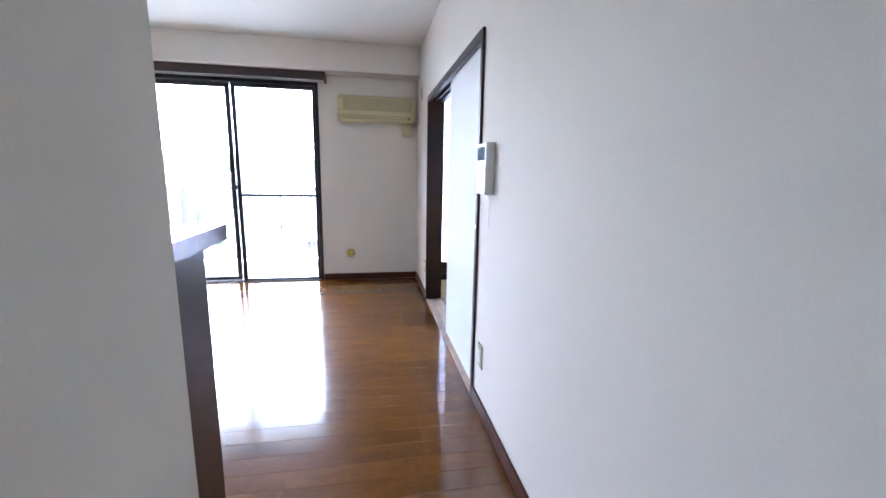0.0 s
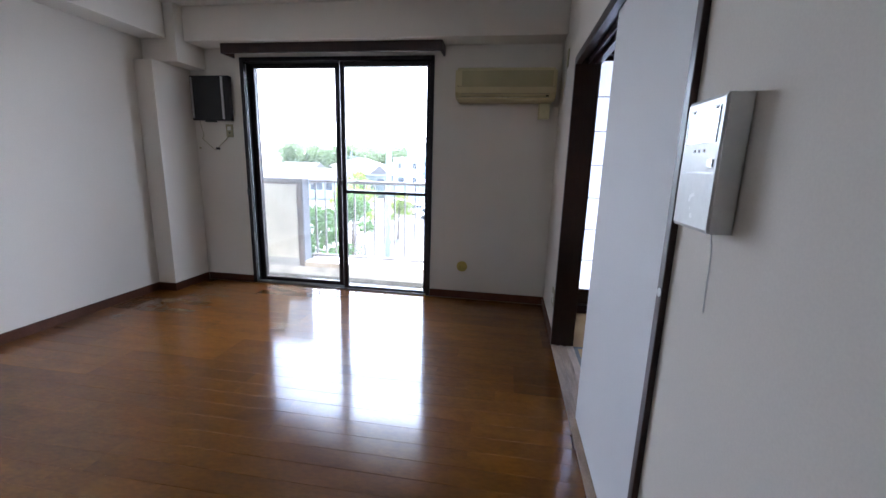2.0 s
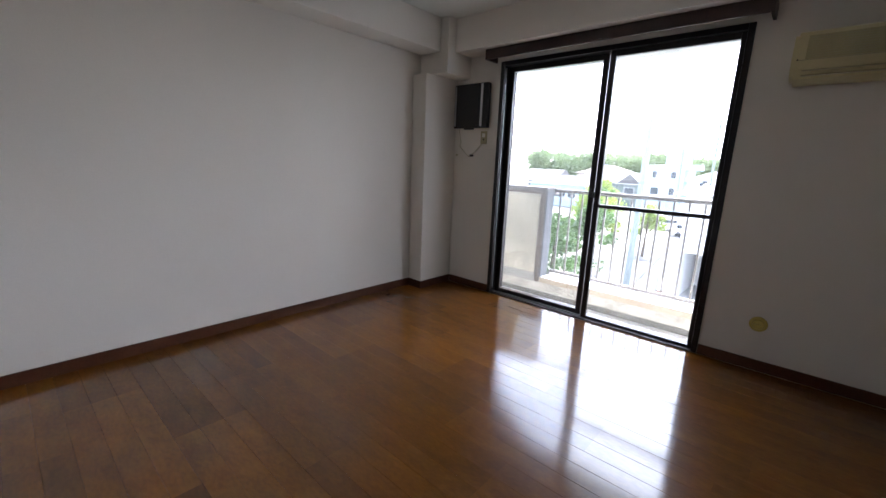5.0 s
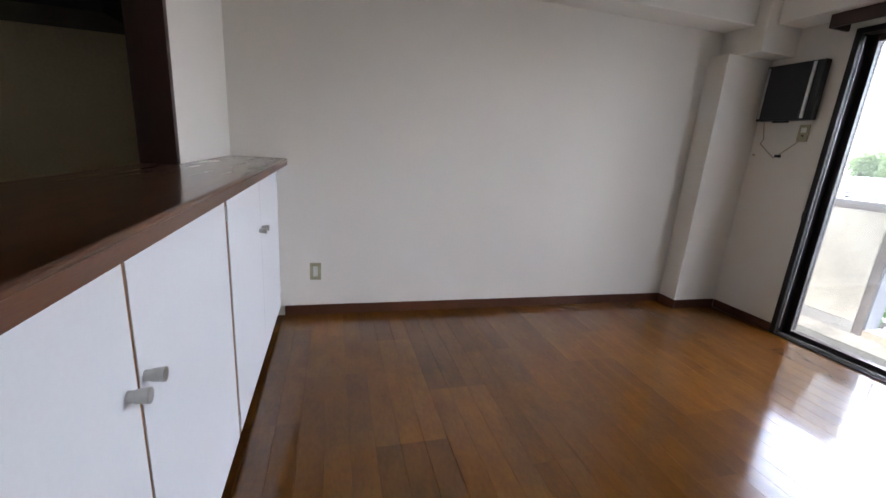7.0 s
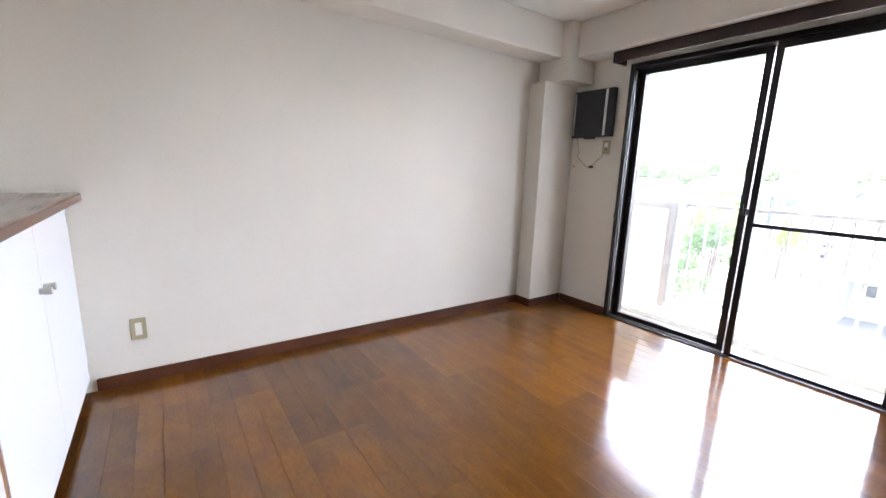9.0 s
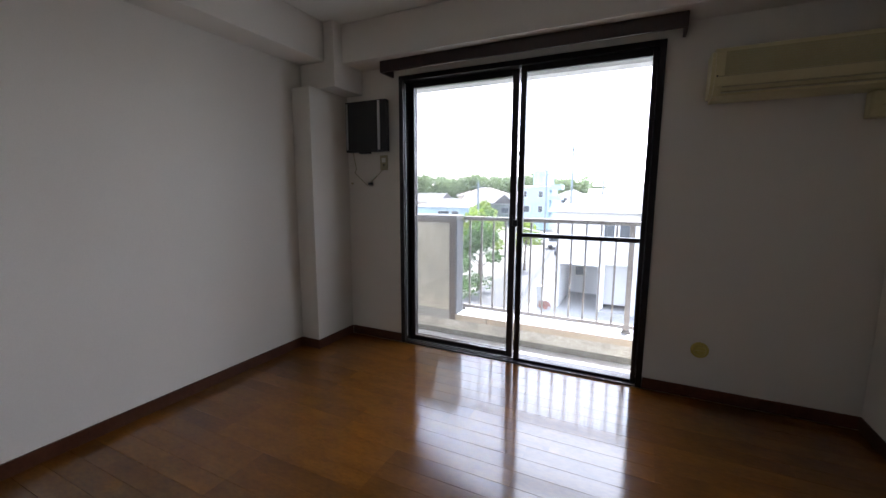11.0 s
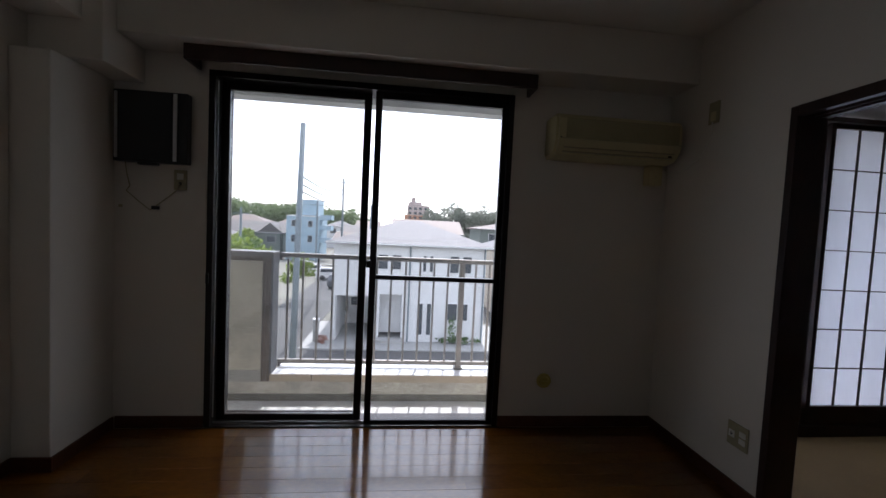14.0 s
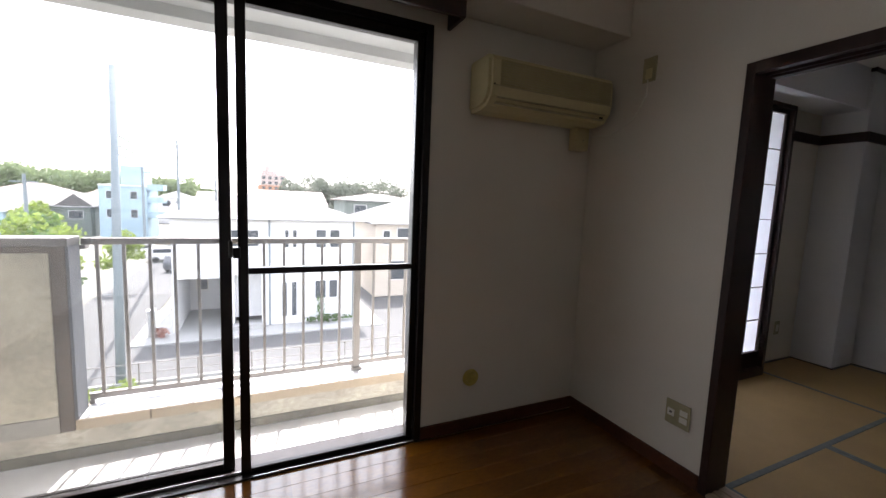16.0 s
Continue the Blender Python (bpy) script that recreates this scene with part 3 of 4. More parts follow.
part("pipe_screw", rod(bmesh.new(), (0.42, N - 0.0705, 1.63), (0.42, N - 0.073, 1.63), 0.004, 10), M_CREAM_DARK, ac)
part("outlet_louvre", boxes((AX0 + 0.05, AX1 - 0.05, 6.468, 6.50, 1.722, 1.728), (AX0 + 0.05, AX1 - 0.05, 6.458, 6.49, 1.745, 1.75)), M_CREAM_DARK, ac, "darker outlet louvre")
part("panel_gap", boxes((AX0 + 0.03, AX1 - 0.01, 6.4505, 6.4535, 1.795, 1.799)), M_CREAM_DARK, ac)
part("indicator", boxes((AX1 - 0.075, AX1 - 0.055, 6.470, 6.476, 1.728, 1.738)), M_BLACK, ac, "small dark indicator window")
part("pipe_cover", boxes((0.375, 0.465, N - 0.07, N - 0.002, 1.575, 1.699), bevel=0.01), M_CREAM, ac)
part("power_cord", path_rod(bmesh.new(), [(0.46, N - 0.03, 1.72), (0.505, 6.60, 1.66), (0.532, 6.50, 1.66), (0.535, 6.36, 1.72), (0.533, 6.29, 1.82), (0.53, 6.285, 1.90)], 0.003), M_SOCKET, ac, "cream power cord")


def socket(name, c, normal, w, h, inserts, label):
    """A wall plate centred at c; inserts: (across, up, width, height, material)."""
    s = thing(name, c, label, "wall socket", "wall sockets")
    def slab(a, u, ww, hh, d0, d1, bev=0.0):
        if normal == "x":       # on the west wall, faces +x
            return boxes((c[0] + d0, c[0] + d1, c[1] + a - ww / 2, c[1] + a + ww / 2, c[2] + u - hh / 2, c[2] + u + hh / 2), bevel=bev)
        if normal == "-x":
            return boxes((c[0] - d1, c[0] - d0, c[1] + a - ww / 2, c[1] + a + ww / 2, c[2] + u - hh / 2, c[2] + u + hh / 2), bevel=bev)
        return boxes((c[0] + a - ww / 2, c[0] + a + ww / 2, c[1] - d1, c[1] - d0, c[2] + u - hh / 2, c[2] + u + hh / 2), bevel=bev)
    part("plate", slab(0, 0, w, h, 0.0005, 0.008, 0.003), M_PLATE, s)
    for a, u, ww, hh, m in inserts:
        part("insert", slab(a, u, ww, hh, 0.0065, 0.0105), m, s)
    return s


slot = lambda a, u: [(a - 0.006, u, 0.003, 0.012, M_BLACK), (a + 0.006, u, 0.003, 0.012, M_BLACK)]
socket("wall_socket", (L, 3.36, 0.312), "x", 0.072, 0.12, [(0, 0, 0.03, 0.07, M_SOCKET)], "beige socket plate with a white insert on the papered wall")
socket("wall_socket", (R, 5.955, 0.30), "-x", 0.12, 0.117, [(0.032, 0.0, 0.034, 0.034, M_SOCKET), (0.032, 0.0, 0.012, 0.012, M_BLACK), (-0.03, 0.017, 0.036, 0.026, M_SOCKET), (-0.03, -0.017, 0.036, 0.026, M_SOCKET)],
       "beige double plate with an aerial and power socket")
socket("wall_socket", (R, 3.945, 0.295), "-x", 0.072, 0.12, [(0, 0, 0.03, 0.07, M_SOCKET)], "beige socket plate low on the wall beside the sliding door")
socket("wall_socket", (R, 6.283, 1.95), "-x", 0.075, 0.12, [(0, -0.02, 0.036, 0.05, M_CREAM)], "beige socket plate with the air conditioner's plug")
socket("wall_socket", (-2.405, N, 1.445), "y", 0.07, 0.115, [(0, 0.02, 0.034, 0.034, M_SOCKET), (0, -0.02, 0.014, 0.014, M_BLACK)], "small beige aerial socket beside the window")
disc = thing("vent_cap", (-0.195, N, 0.30), "yellowed round plastic pipe cap on the wall", "pipe cap")
bm = rod(bmesh.new(), (-0.195, N, 0.30), (-0.195, N - 0.008, 0.30), 0.048, 28, 0.046)
rod(bm, (-0.195, N - 0.008, 0.30), (-0.195, N - 0.022, 0.30), 0.034, 24, 0.028)
part("flange", bm, M_YELLOW, disc)
part("grip", boxes((-0.221, -0.169, N - 0.032, N - 0.021, 0.295, 0.305), bevel=0.002), M_YELLOW, disc)

tv = thing("wall_television", (-2.54, N, 1.53), "small black wall-mounted television with silver side strips", "television")
part("body", boxes((-2.722, -2.34, 6.585, 6.635, 1.528, 1.913), bevel=0.006), M_BLACK, tv)
part("display", boxes((-2.685, -2.425, 6.581, 6.586, 1.545, 1.90)), M_SCREENBLACK, tv, "matt dark display")
part("side_strip", boxes((-2.712, -2.697, 6.578, 6.586, 1.545, 1.90), bevel=0.002), M_SILVER, tv, "silver strip")
part("side_strip", boxes((-2.412, -2.392, 6.578, 6.586, 1.54, 1.905), bevel=0.002), M_SILVER, tv, "silver strip")
part("bracket", boxes((-2.62, -2.48, 6.635, N - 0.001, 1.62, 1.82)), M_BLACK, tv)
part("bottom_control", boxes((-2.60, -2.50, 6.59, 6.62, 1.515, 1.529), bevel=0.003), M_BLACK, tv)
part("aerial_cable", path_rod(bmesh.new(), [(-2.68, 6.62, 1.53), (-2.685, 6.645, 1.46), (-2.67, 6.645, 1.40), (-2.69, 6.648, 1.37), (-2.62, 6.648, 1.31), (-2.565, 6.648, 1.268), (-2.535, 6.648, 1.29), (-2.47, 6.648, 1.345), (-2.42, 6.648, 1.39), (-2.405, 6.642, 1.425)], 0.003), M_PLATE, tv, "dull beige aerial cable")
part("cable_plug", boxes((-2.555, -2.515, 6.64, 6.652, 1.272, 1.292), bevel=0.003), M_BLACK, tv)
clip = thing("cable_clip", (-2.72, N, 1.285), "tiny dark cable clip on the wall", "cable clip")
part("clip", boxes((-2.73, -2.712, N - 0.01, N - 0.0005, 1.277, 1.292), bevel=0.002), M_CREAM_DARK, clip)

ip = thing("intercom", (R, 3.872, 1.0845), "white wall intercom with a grey display and buttons", "intercom")
bm = bmesh.new()
prof = [(R - 0.0005, 1.0945), (R - 0.038, 1.0945), (R - 0.041, 1.1005), (R - 0.041, 1.3135), (R - 0.038, 1.3195), (R - 0.0005, 1.3195)]
rings = [[bm.verts.new((x, y, z)) for x, z in prof] for y in (3.844, 3.987)]
for k in range(len(prof)):
    j = (k + 1) % len(prof)
    bm.faces.new((rings[0][k], rings[0][j], rings[1][j], rings[1][k]))
bm.faces.new(rings[0])
bm.faces.new(rings[1][::-1])
bmesh.ops.bevel(bm, geom=[e for f in bm.faces if len(f.verts) > 4 for e in f.edges], offset=0.004, segments=2, affect="EDGES")
part("housing", bm, M_IPHONE, ip)
part("display", boxes((R - 0.0425, R - 0.040, 3.860, 3.974, 1.244, 1.302)), M_LCD, ip, "grey-blue display")
part("fold_seam", boxes((R - 0.0416, R - 0.0405, 3.849, 3.982, 1.1935, 1.1950)), M_SILVER, ip)
for y in (3.870, 3.952):
    part("button", boxes((R - 0.0425, R - 0.040, y - 0.007, y + 0.007, 1.2955, 1.3025), bevel=0.001), M_SILVER, ip)
for y in (3.897, 3.915, 3.933):
    part("indicator", boxes((R - 0.042, R - 0.040, y - 0.003, y + 0.003, 1.2285, 1.2335)), M_BLACK, ip)
part("button", boxes((R - 0.0435, R - 0.040, 3.858, 3.876, 1.2035, 1.2165), bevel=0.001), M_SILVER, ip, "grey round-edged button")
part("test_cord", path_rod(bmesh.new(), [(R - 0.01, 3.897, 1.0965), (R - 0.003, 3.897, 1.0545), (R - 0.003, 3.892, 0.9445)], 0.0012), M_IPHONE, ip, "thin white cord")
scuff = thing("wall_scuff", (R, 2.41, 1.0), "small pale filled hole in the wallpaper", "wall mark")
part("filler", rod(bmesh.new(), (R, 2.41, 1.0), (R - 0.0015, 2.41, 1.0), 0.008, 10), M_SOCKET, scuff)

# ---- tatami room ----
structure("floor_tatami_base", boxes((R + T, TE, 2.6, TN, -0.12, -0.036)), M_GROOVE, "boards under the tatami mats", "floor")
structure("wall_tatami_east", boxes((TE, TE + T, 2.6 - T, TN, -0.12, CEIL)), M_TATAMI_WALL, "white papered tatami-room wall", "wall")
structure("wall_tatami_south", boxes((R + T, TE, 2.6 - T, 2.6, -0.12, CEIL)), M_TATAMI_WALL, "white papered tatami-room wall", "wall")
structure("pillar_tatami", boxes((3.08, TE - 0.001, 6.345, TN - 0.001, 0, CEIL - 0.001), bevel=0.005), M_TATAMI_WALL, "papered corner pillar of the tatami room", "pillar")
structure("beam_tatami", boxes((R + T + 0.001, 3.08, 6.37, TN - 0.001, 2.105, CEIL - 0.001), bevel=0.005), M_TATAMI_WALL, "papered beam above the paper screens", "beam")
NZ0, NZ1 = 1.862, 1.936
structure("trim_rail", boxes((SX1 + 0.03, 3.08, TN - 0.02, TN, NZ0, NZ1), (3.062, 3.08, 6.345, TN - 0.02, NZ0, NZ1), (3.062, TE - 0.02, 6.325, 6.345, NZ0, NZ1), (TE - 0.02, TE, 2.6, 6.345, NZ0, NZ1),
                             (R + T, R + T + 0.02, 2.6, TN, NZ0, NZ1)), M_TRIM, "dark wooden picture rail round the tatami room", "picture rail")
structure("trim_cornice", boxes((3.068, 3.08, 6.333, TN, CEIL - 0.03, CEIL - 0.002), (3.08, TE, 6.333, 6.345, CEIL - 0.03, CEIL - 0.002), (TE - 0.012, TE, 2.6, 6.333, CEIL - 0.03, CEIL - 0.002)), M_TRIM, "thin dark ceiling moulding", "moulding")
structure("trim_mat_edge", boxes((SX1, 3.08, TN - 0.014, TN, -0.036, 0.012), (3.068, 3.08, 6.345, TN - 0.014, -0.036, 0.012), (3.068, TE, 6.333, 6.345, -0.036, 0.012), (TE - 0.012, TE, 2.6, 6.333, -0.036, 0.012)), M_TRIM, "dark strip between mats and wall", "moulding")


def mat_piece(x0, x1, y0, y1, along):
    t = thing("tatami_mat", ((x0 + x1) / 2, (y0 + y1) / 2, -0.036), "tan straw tatami mat with dark blue-grey borders", "tatami mat", "tatami mats")
    e = 0.028
    g = 0.0015
    if along == "x":
        part("straw", boxes((x0 + g, x1 - g, y0 + e, y1 - e, -0.036, 0.004)), M_TATAMI, t)
        for a, c in ((y0 + g, y0 + e), (y1 - e, y1 - g)):
            part("border", boxes((x0 + g, x1 - g, a, c, -0.036, 0.005)), M_TATAMI_EDGE, t)
    else:
        part("straw", boxes((x0 + e, x1 - e, y0 + g, y1 - g, -0.036, 0.004)), M_TATAMI, t)
        for a, c in ((x0 + g, x0 + e), (x1 - e, x1 - g)):
            part("border", boxes((a, c, y0 + g, y1 - g, -0.036, 0.005)), M_TATAMI_EDGE, t)


MX0 = R + T + 0.014
mat_piece(MX0, 2.42, 5.775, TN - 0.016, "x")
mat_piece(2.42, TE - 0.012, 4.86, TN - 0.016, "y")
mat_piece(MX0, 1.575, 3.99, 5.775, "y")
mat_piece(1.575, 2.42, 3.99, 5.775, "y")
mat_piece(2.42, TE - 0.012, 2.61, 4.86, "y")
mat_piece(MX0, 2.42, 2.61, 3.99, "x")

sw = tagged(new("window_2"), "dark wooden frame of the paper-screen window", "window", kind="structure")
sw.location = (SX0, TN, SZ0)
part("screen_frame", boxes((SX0, SX0 + 0.025, 6.49, 6.62, 0, SZ1), (SX1 - 0.035, SX1, 6.49, 6.62, 0, SZ1), (SX0 + 0.025, SX1 - 0.035, 6.49, 6.62, SZ1 - 0.03, SZ1),
                           (SX0 + 0.025, SX1 - 0.035, 6.49, 6.62, -0.036, 0.07), bevel=0.003), M_TRIM, sw)
part("outer_frame", boxes((SX0, SX0 + 0.04, TN + 0.03, NT, SZ0, SZ1), (SX1 - 0.04, SX1, TN + 0.03, NT, SZ0, SZ1), ((SX0 + SX1) / 2 - 0.03, (SX0 + SX1) / 2 + 0.03, TN + 0.1, TN + 0.13, SZ0, SZ1)), M_FRAME, sw)


def shoji(x0, x1, y):
    s = thing("paper_screen", ((x0 + x1) / 2, y, 0.07), "sliding paper screen with thin dark lattice, glowing with daylight", "paper screen", "shoji leaves")
    part("frame", boxes((x0, x0 + 0.03, y - 0.014, y + 0.014, 0.07, 2.031), (x1 - 0.03, x1, y - 0.014, y + 0.014, 0.07, 2.031), (x0 + 0.03, x1 - 0.03, y - 0.014, y + 0.014, 2.001, 2.031),
                        (x0 + 0.03, x1 - 0.03, y - 0.014, y + 0.014, 0.07, 0.195), bevel=0.002), M_TRIM, s)
    part("paper", boxes((x0 + 0.029, x1 - 0.029, y + 0.006, y + 0.0065, 0.194, 2.002)), M_SHOJI, s)
    for k in range(1, 7):
        z = 2.001 - k * 0.259
        part("lattice_bar", boxes((x0 + 0.03, x1 - 0.03, y - 0.006, y + 0.0055, z - 0.003, z + 0.003)), M_TRIM, s)
    n = 4
    for k in range(1, n):
        x = x0 + 0.03 + (x1 - x0 - 0.06) * k / n
        part("lattice_bar", boxes((x - 0.004, x + 0.004, y - 0.006, y + 0.0055, 0.195, 2.001)), M_TRIM, s)


shoji(SX0 + 0.026, 1.575, 6.568)
shoji(1.540, SX1 - 0.036, 6.532)
socket("wall_socket", (2.80, TN, 0.30), "y", 0.07, 0.115, [(0, 0, 0.03, 0.06, M_SOCKET)], "beige socket plate low in the tatami room")

# ---- balcony ----
BF, PF, RY = -0.18, 7.42, 7.60       # floor, parapet face, railing line
structure("balcony_floor", boxes((-4.5, 4.5, NT, 7.74, BF - 0.15, BF)), M_BALFLOOR, "pale screed balcony floor", "floor")
structure("balcony_curb", boxes((-4.5, 4.5, PF + 0.012, 7.74, BF, -0.024)), M_CURB, "cream stained balcony curb", "curb")
structure("balcony_curb_cap", boxes((-2.127, -1.803, PF, 7.74, -0.0235, 0.034), (-1.798, 0.30, PF, 7.74, -0.0235, 0.034), (0.305, 2.4, PF, 7.74, -0.0235, 0.034), (2.405, 4.5, PF, 7.74, -0.0235, 0.034), bevel=0.006),
          M_CURBCAP, "tan mortar cap of the curb with joints", "curb cap")
structure("balcony_curb_flashing", boxes((-2.112, 4.5, PF + 0.008, 7.74, 0.0342, 0.0375)), M_FLASH, "pale metal flashing on the curb cap", "flashing")
# one dark strip paints damp at the left, the curb's shade at the right
structure("balcony_gutter_stain", boxes((-4.5, 4.5, PF + 0.004, PF + 0.0115, BF + 0.001, BF + 0.055)), M_STAIN_SHADE, "dark strip along the curb, part damp stain, part painted shade", "stain")
par = thing("balcony_parapet", (-3.2, PF + 0.1, -0.02), "cream concrete parapet panel with a darker border", "parapet")
part("border", boxes((-4.5, -2.1285, PF, PF + 0.14, -0.0235, 0.955), bevel=0.004), M_BORDER, par)
part("panel", boxes((-4.5, -2.188, PF - 0.011, PF - 0.0005, 0.072, 0.925), bevel=0.004), M_PARAPET, par)
# the darker grey here covers staining plus shade put into the colour
part("lower_panel", boxes((-4.5, -2.188, PF - 0.007, PF - 0.0005, -0.022, 0.068)), M_CONCRETE, par, "grey stained band below the panel, darkened for shade")
part("cap", boxes((-4.5, -2.112, PF - 0.012, PF + 0.155, 0.9555, 0.998), bevel=0.006), M_CAP, par, "aluminium cap")
part("side_cover", boxes((-2.128, -2.114, PF + 0.002, PF + 0.15, 0.035, 0.955), bevel=0.002), M_COVER, par)
rl = thing("balcony_railing", (0, RY, 0.034), "grey-bronze metal railing with thin balusters", "railing")
part("top_rail", boxes((-2.113, 4.5, RY - 0.025, RY + 0.025, 0.947, 0.984), bevel=0.007), M_RAILING, rl)
part("bottom_rail", boxes((-2.113, 4.5, RY - 0.015, RY + 0.015, 0.068, 0.102), bevel=0.003), M_RAILING, rl)
part("rail_bracket", boxes((-2.1135, -2.09, RY - 0.035, RY + 0.03, 0.925, 0.9465)), M_RAILING, rl)
part("rail_bracket", boxes((-2.1135, -2.09, RY - 0.02, RY + 0.02, 0.045, 0.0675)), M_RAILING, rl)
me = None
for k in range(60):
    x = -2.05 + k * 0.12
    if x > 4.45:
        break
    if k % 12 == 0 and k:
        part("post", boxes((x - 0.022, x + 0.022, RY - 0.024, RY + 0.024, 0.038, 0.947), bevel=0.003), M_RAILING, rl)
        part("post_base", boxes((x - 0.036, x + 0.036, RY - 0.04, RY + 0.04, 0.038, 0.058), bevel=0.004), M_RAILING, rl)
        continue
    if me is None:
        b0 = part("baluster", boxes((-0.008, 0.008, RY - 0.008, RY + 0.008, 0.102, 0.947)), M_RAILING, rl)
        me = b0.data
    else:
        b0 = new("baluster", me)
        b0.parent, b0.matrix_parent_inverse = rl, Matrix.Translation(-rl.location)
    b0.location = (x, 0, 0)
structure("balcony_soffit", boxes((-4.5, 4.5, NT, 7.83, 2.31, 2.49), (-4.5, 4.5, 7.68, 7.83, 2.245, 2.31)), M_SOFFIT, "pale painted underside of the balcony above", "soffit")
structure("balcony_side_wall", boxes((-4.6, -4.5, NT, 7.74, -3, 2.49), (4.5, 4.6, NT, 7.74, -3, 2.49)), M_CONCRETE, "concrete balcony side wall", "wall")
structure("facade_below", boxes((-4.6, 4.6, 6.6, 7.68, -5.9, BF - 0.151)), M_CONCRETE, "concrete facade under the balcony", "wall")

# ---- outside ----
G = -5.9
bm = bmesh.new()
bmesh.ops.create_grid(bm, x_segments=1, y_segments=1, size=1500, matrix=Matrix.Translation((0, 0, G - 0.06)))
structure("ground", bm, M_GROUND, "dry pale ground", "ground")
structure("road", boxes((-40, 60, 22.8, 27.2, G - 0.3, G - 0.02), (-11.0, -6.6, 27.2, 90, G - 0.3, G - 0.02), (5.6, 9.2, 27.2, 90, G - 0.3, G - 0.02)), M_ASPHALT, "pale grey asphalt street", "road")
structure("kerb", boxes((-6.6, 5.6, 27.08, 27.2, G - 0.3, G + 0.06), (-40, -11.0, 27.08, 27.2, G - 0.3, G + 0.06), (-40, 60, 22.68, 22.8, G - 0.3, G + 0.06), bevel=0.02), M_PAVING, "pale concrete kerb along the street", "kerb")
structure("pavement", boxes((-6.6, 5.6, 27.2, 33.6, G - 0.3, G + 0.05)), M_PAVING, "pale concrete forecourt", "pavement")


def house(at, label, x0, x1, y0, y1, eave, ridge, wall_m, roof_m, wins=(), over=0.5, hip=True, front_gable=False, category="house", recess=()):
    """A house whose front is at y0; wins: (x0, x1, z0, z1) on the front; recess: openings (x0, x1, z0, z1, depth)."""
    h = thing("house", at, label, category)
    xs = sorted({x0, x1, *[v for r in recess for v in r[:2]]})
    specs = []
    if recess:
        cuts = sorted(recess)
        x = x0
        for a, b, za, zb, d in cuts:
            specs += [(x, a, y0, y0 + 0.2, G, eave), (a, b, y0, y0 + 0.2, zb, eave), (a, b, y0 + d, y0 + d + 0.2, za, zb), (a - 0.1, a, y0 + 0.2, y0 + d, za, zb), (b, b + 0.1, y0 + 0.2, y0 + d, za, zb), (a, b, y0 + 0.2, y0 + d, zb, zb + 0.2)]
            x = b
        specs += [(x, x1, y0, y0 + 0.2, G, eave), (x0, x0 + 0.2, y0 + 0.2, y1, G, eave), (x1 - 0.2, x1, y0 + 0.2, y1, G, eave), (x0 + 0.2, x1 - 0.2, y1 - 0.2, y1, G, eave)]
    else:
        specs = [(x0, x1, y0, y1, G, eave)]
    part("wall", boxes(*specs), wall_m, h)
    ex0, ex1, ey0, ey1 = x0 - over, x1 + over, y0 - over, y1 + over
    bm = bmesh.new()
    a = [bm.verts.new(v) for v in ((ex0, ey0, eave), (ex1, ey0, eave), (ex1, ey1, eave), (ex0, ey1, eave))]
    lowr = [bm.verts.new((v.co.x, v.co.y, eave - 0.14)) for v in a]
    cy = (ey0 + ey1) / 2
    run = min((ey1 - ey0) / 2, (ex1 - ex0) / 2) if hip else 0
    if front_gable:
        a = a[1:] + a[:1]
        lowr = lowr[1:] + lowr[:1]
        p, q = bm.verts.new(((ex0 + ex1) / 2, ey0, ridge)), bm.verts.new(((ex0 + ex1) / 2, ey1, ridge))
    else:
        p, q = bm.verts.new((ex0 + run, cy, ridge)), bm.verts.new((ex1 - run, cy, ridge))
    bm.faces.new((a[0], a[1], q, p))
    bm.faces.new((a[2], a[3], p, q))
    bm.faces.new((a[1], a[2], q))
    bm.faces.new((a[3], a[0], p))
    for k in range(4):
        bm.faces.new((a[k], a[(k + 1) % 4], lowr[(k + 1) % 4], lowr[k]))
    bm.faces.new(lowr)
    part("roof", bm, roof_m, h)
    part("gutter", boxes((ex0, ex1, ey0 - 0.1, ey0 - 0.005, eave - 0.1, eave - 0.02)), M_HOUSE, h)
    for wx0, wx1, z0, z1 in wins:
        w = part("window", boxes((wx0, wx1, y0 - 0.05, y0 - 0.006, z0, z1)), M_WINDARK, h)
        part("window_trim", boxes((wx0 - 0.05, wx0, y0 - 0.07, y0 - 0.002, z0 - 0.05, z1 + 0.05), (wx1, wx1 + 0.05, y0 - 0.07, y0 - 0.002, z0 - 0.05, z1 + 0.05), (wx0, wx1, y0 - 0.07, y0 - 0.002, z1, z1 + 0.05),
                                (wx0, wx1, y0 - 0.07, y0 - 0.002, z0 - 0.05, z0)), M_HOUSE, w)
    return h


white = house((-0.4, 33, G), "white two-storey house with a pale hipped roof and a garage recess", -5.05, 4.2, 28.8, 36.8, 0.16, 1.62, M_HOUSE, M_ROOF_PALE,
      [(-1.57, -1.05, -1.4, -0.55), (-2.4, -1.85, -1.4, -0.55), (0.30, 0.48, -1.48, -0.53), (0.71, 0.9, -1.48, -0.53), (1.97, 2.5, -1.5, -0.5), (2.75, 3.28, -1.5, -0.5),
       (0.14, 0.38, -5.39, -3.46), (0.65, 0.9, -5.39, -3.46), (1.93, 2.51, -4.46, -3.44), (2.72, 3.17, -4.46, -3.44)], 0.45,
      recess=((-4.9, -2.62, G, -3.1, 4.5), (-2.27, -0.9, G + 0.3, -2.96, 1.2)))
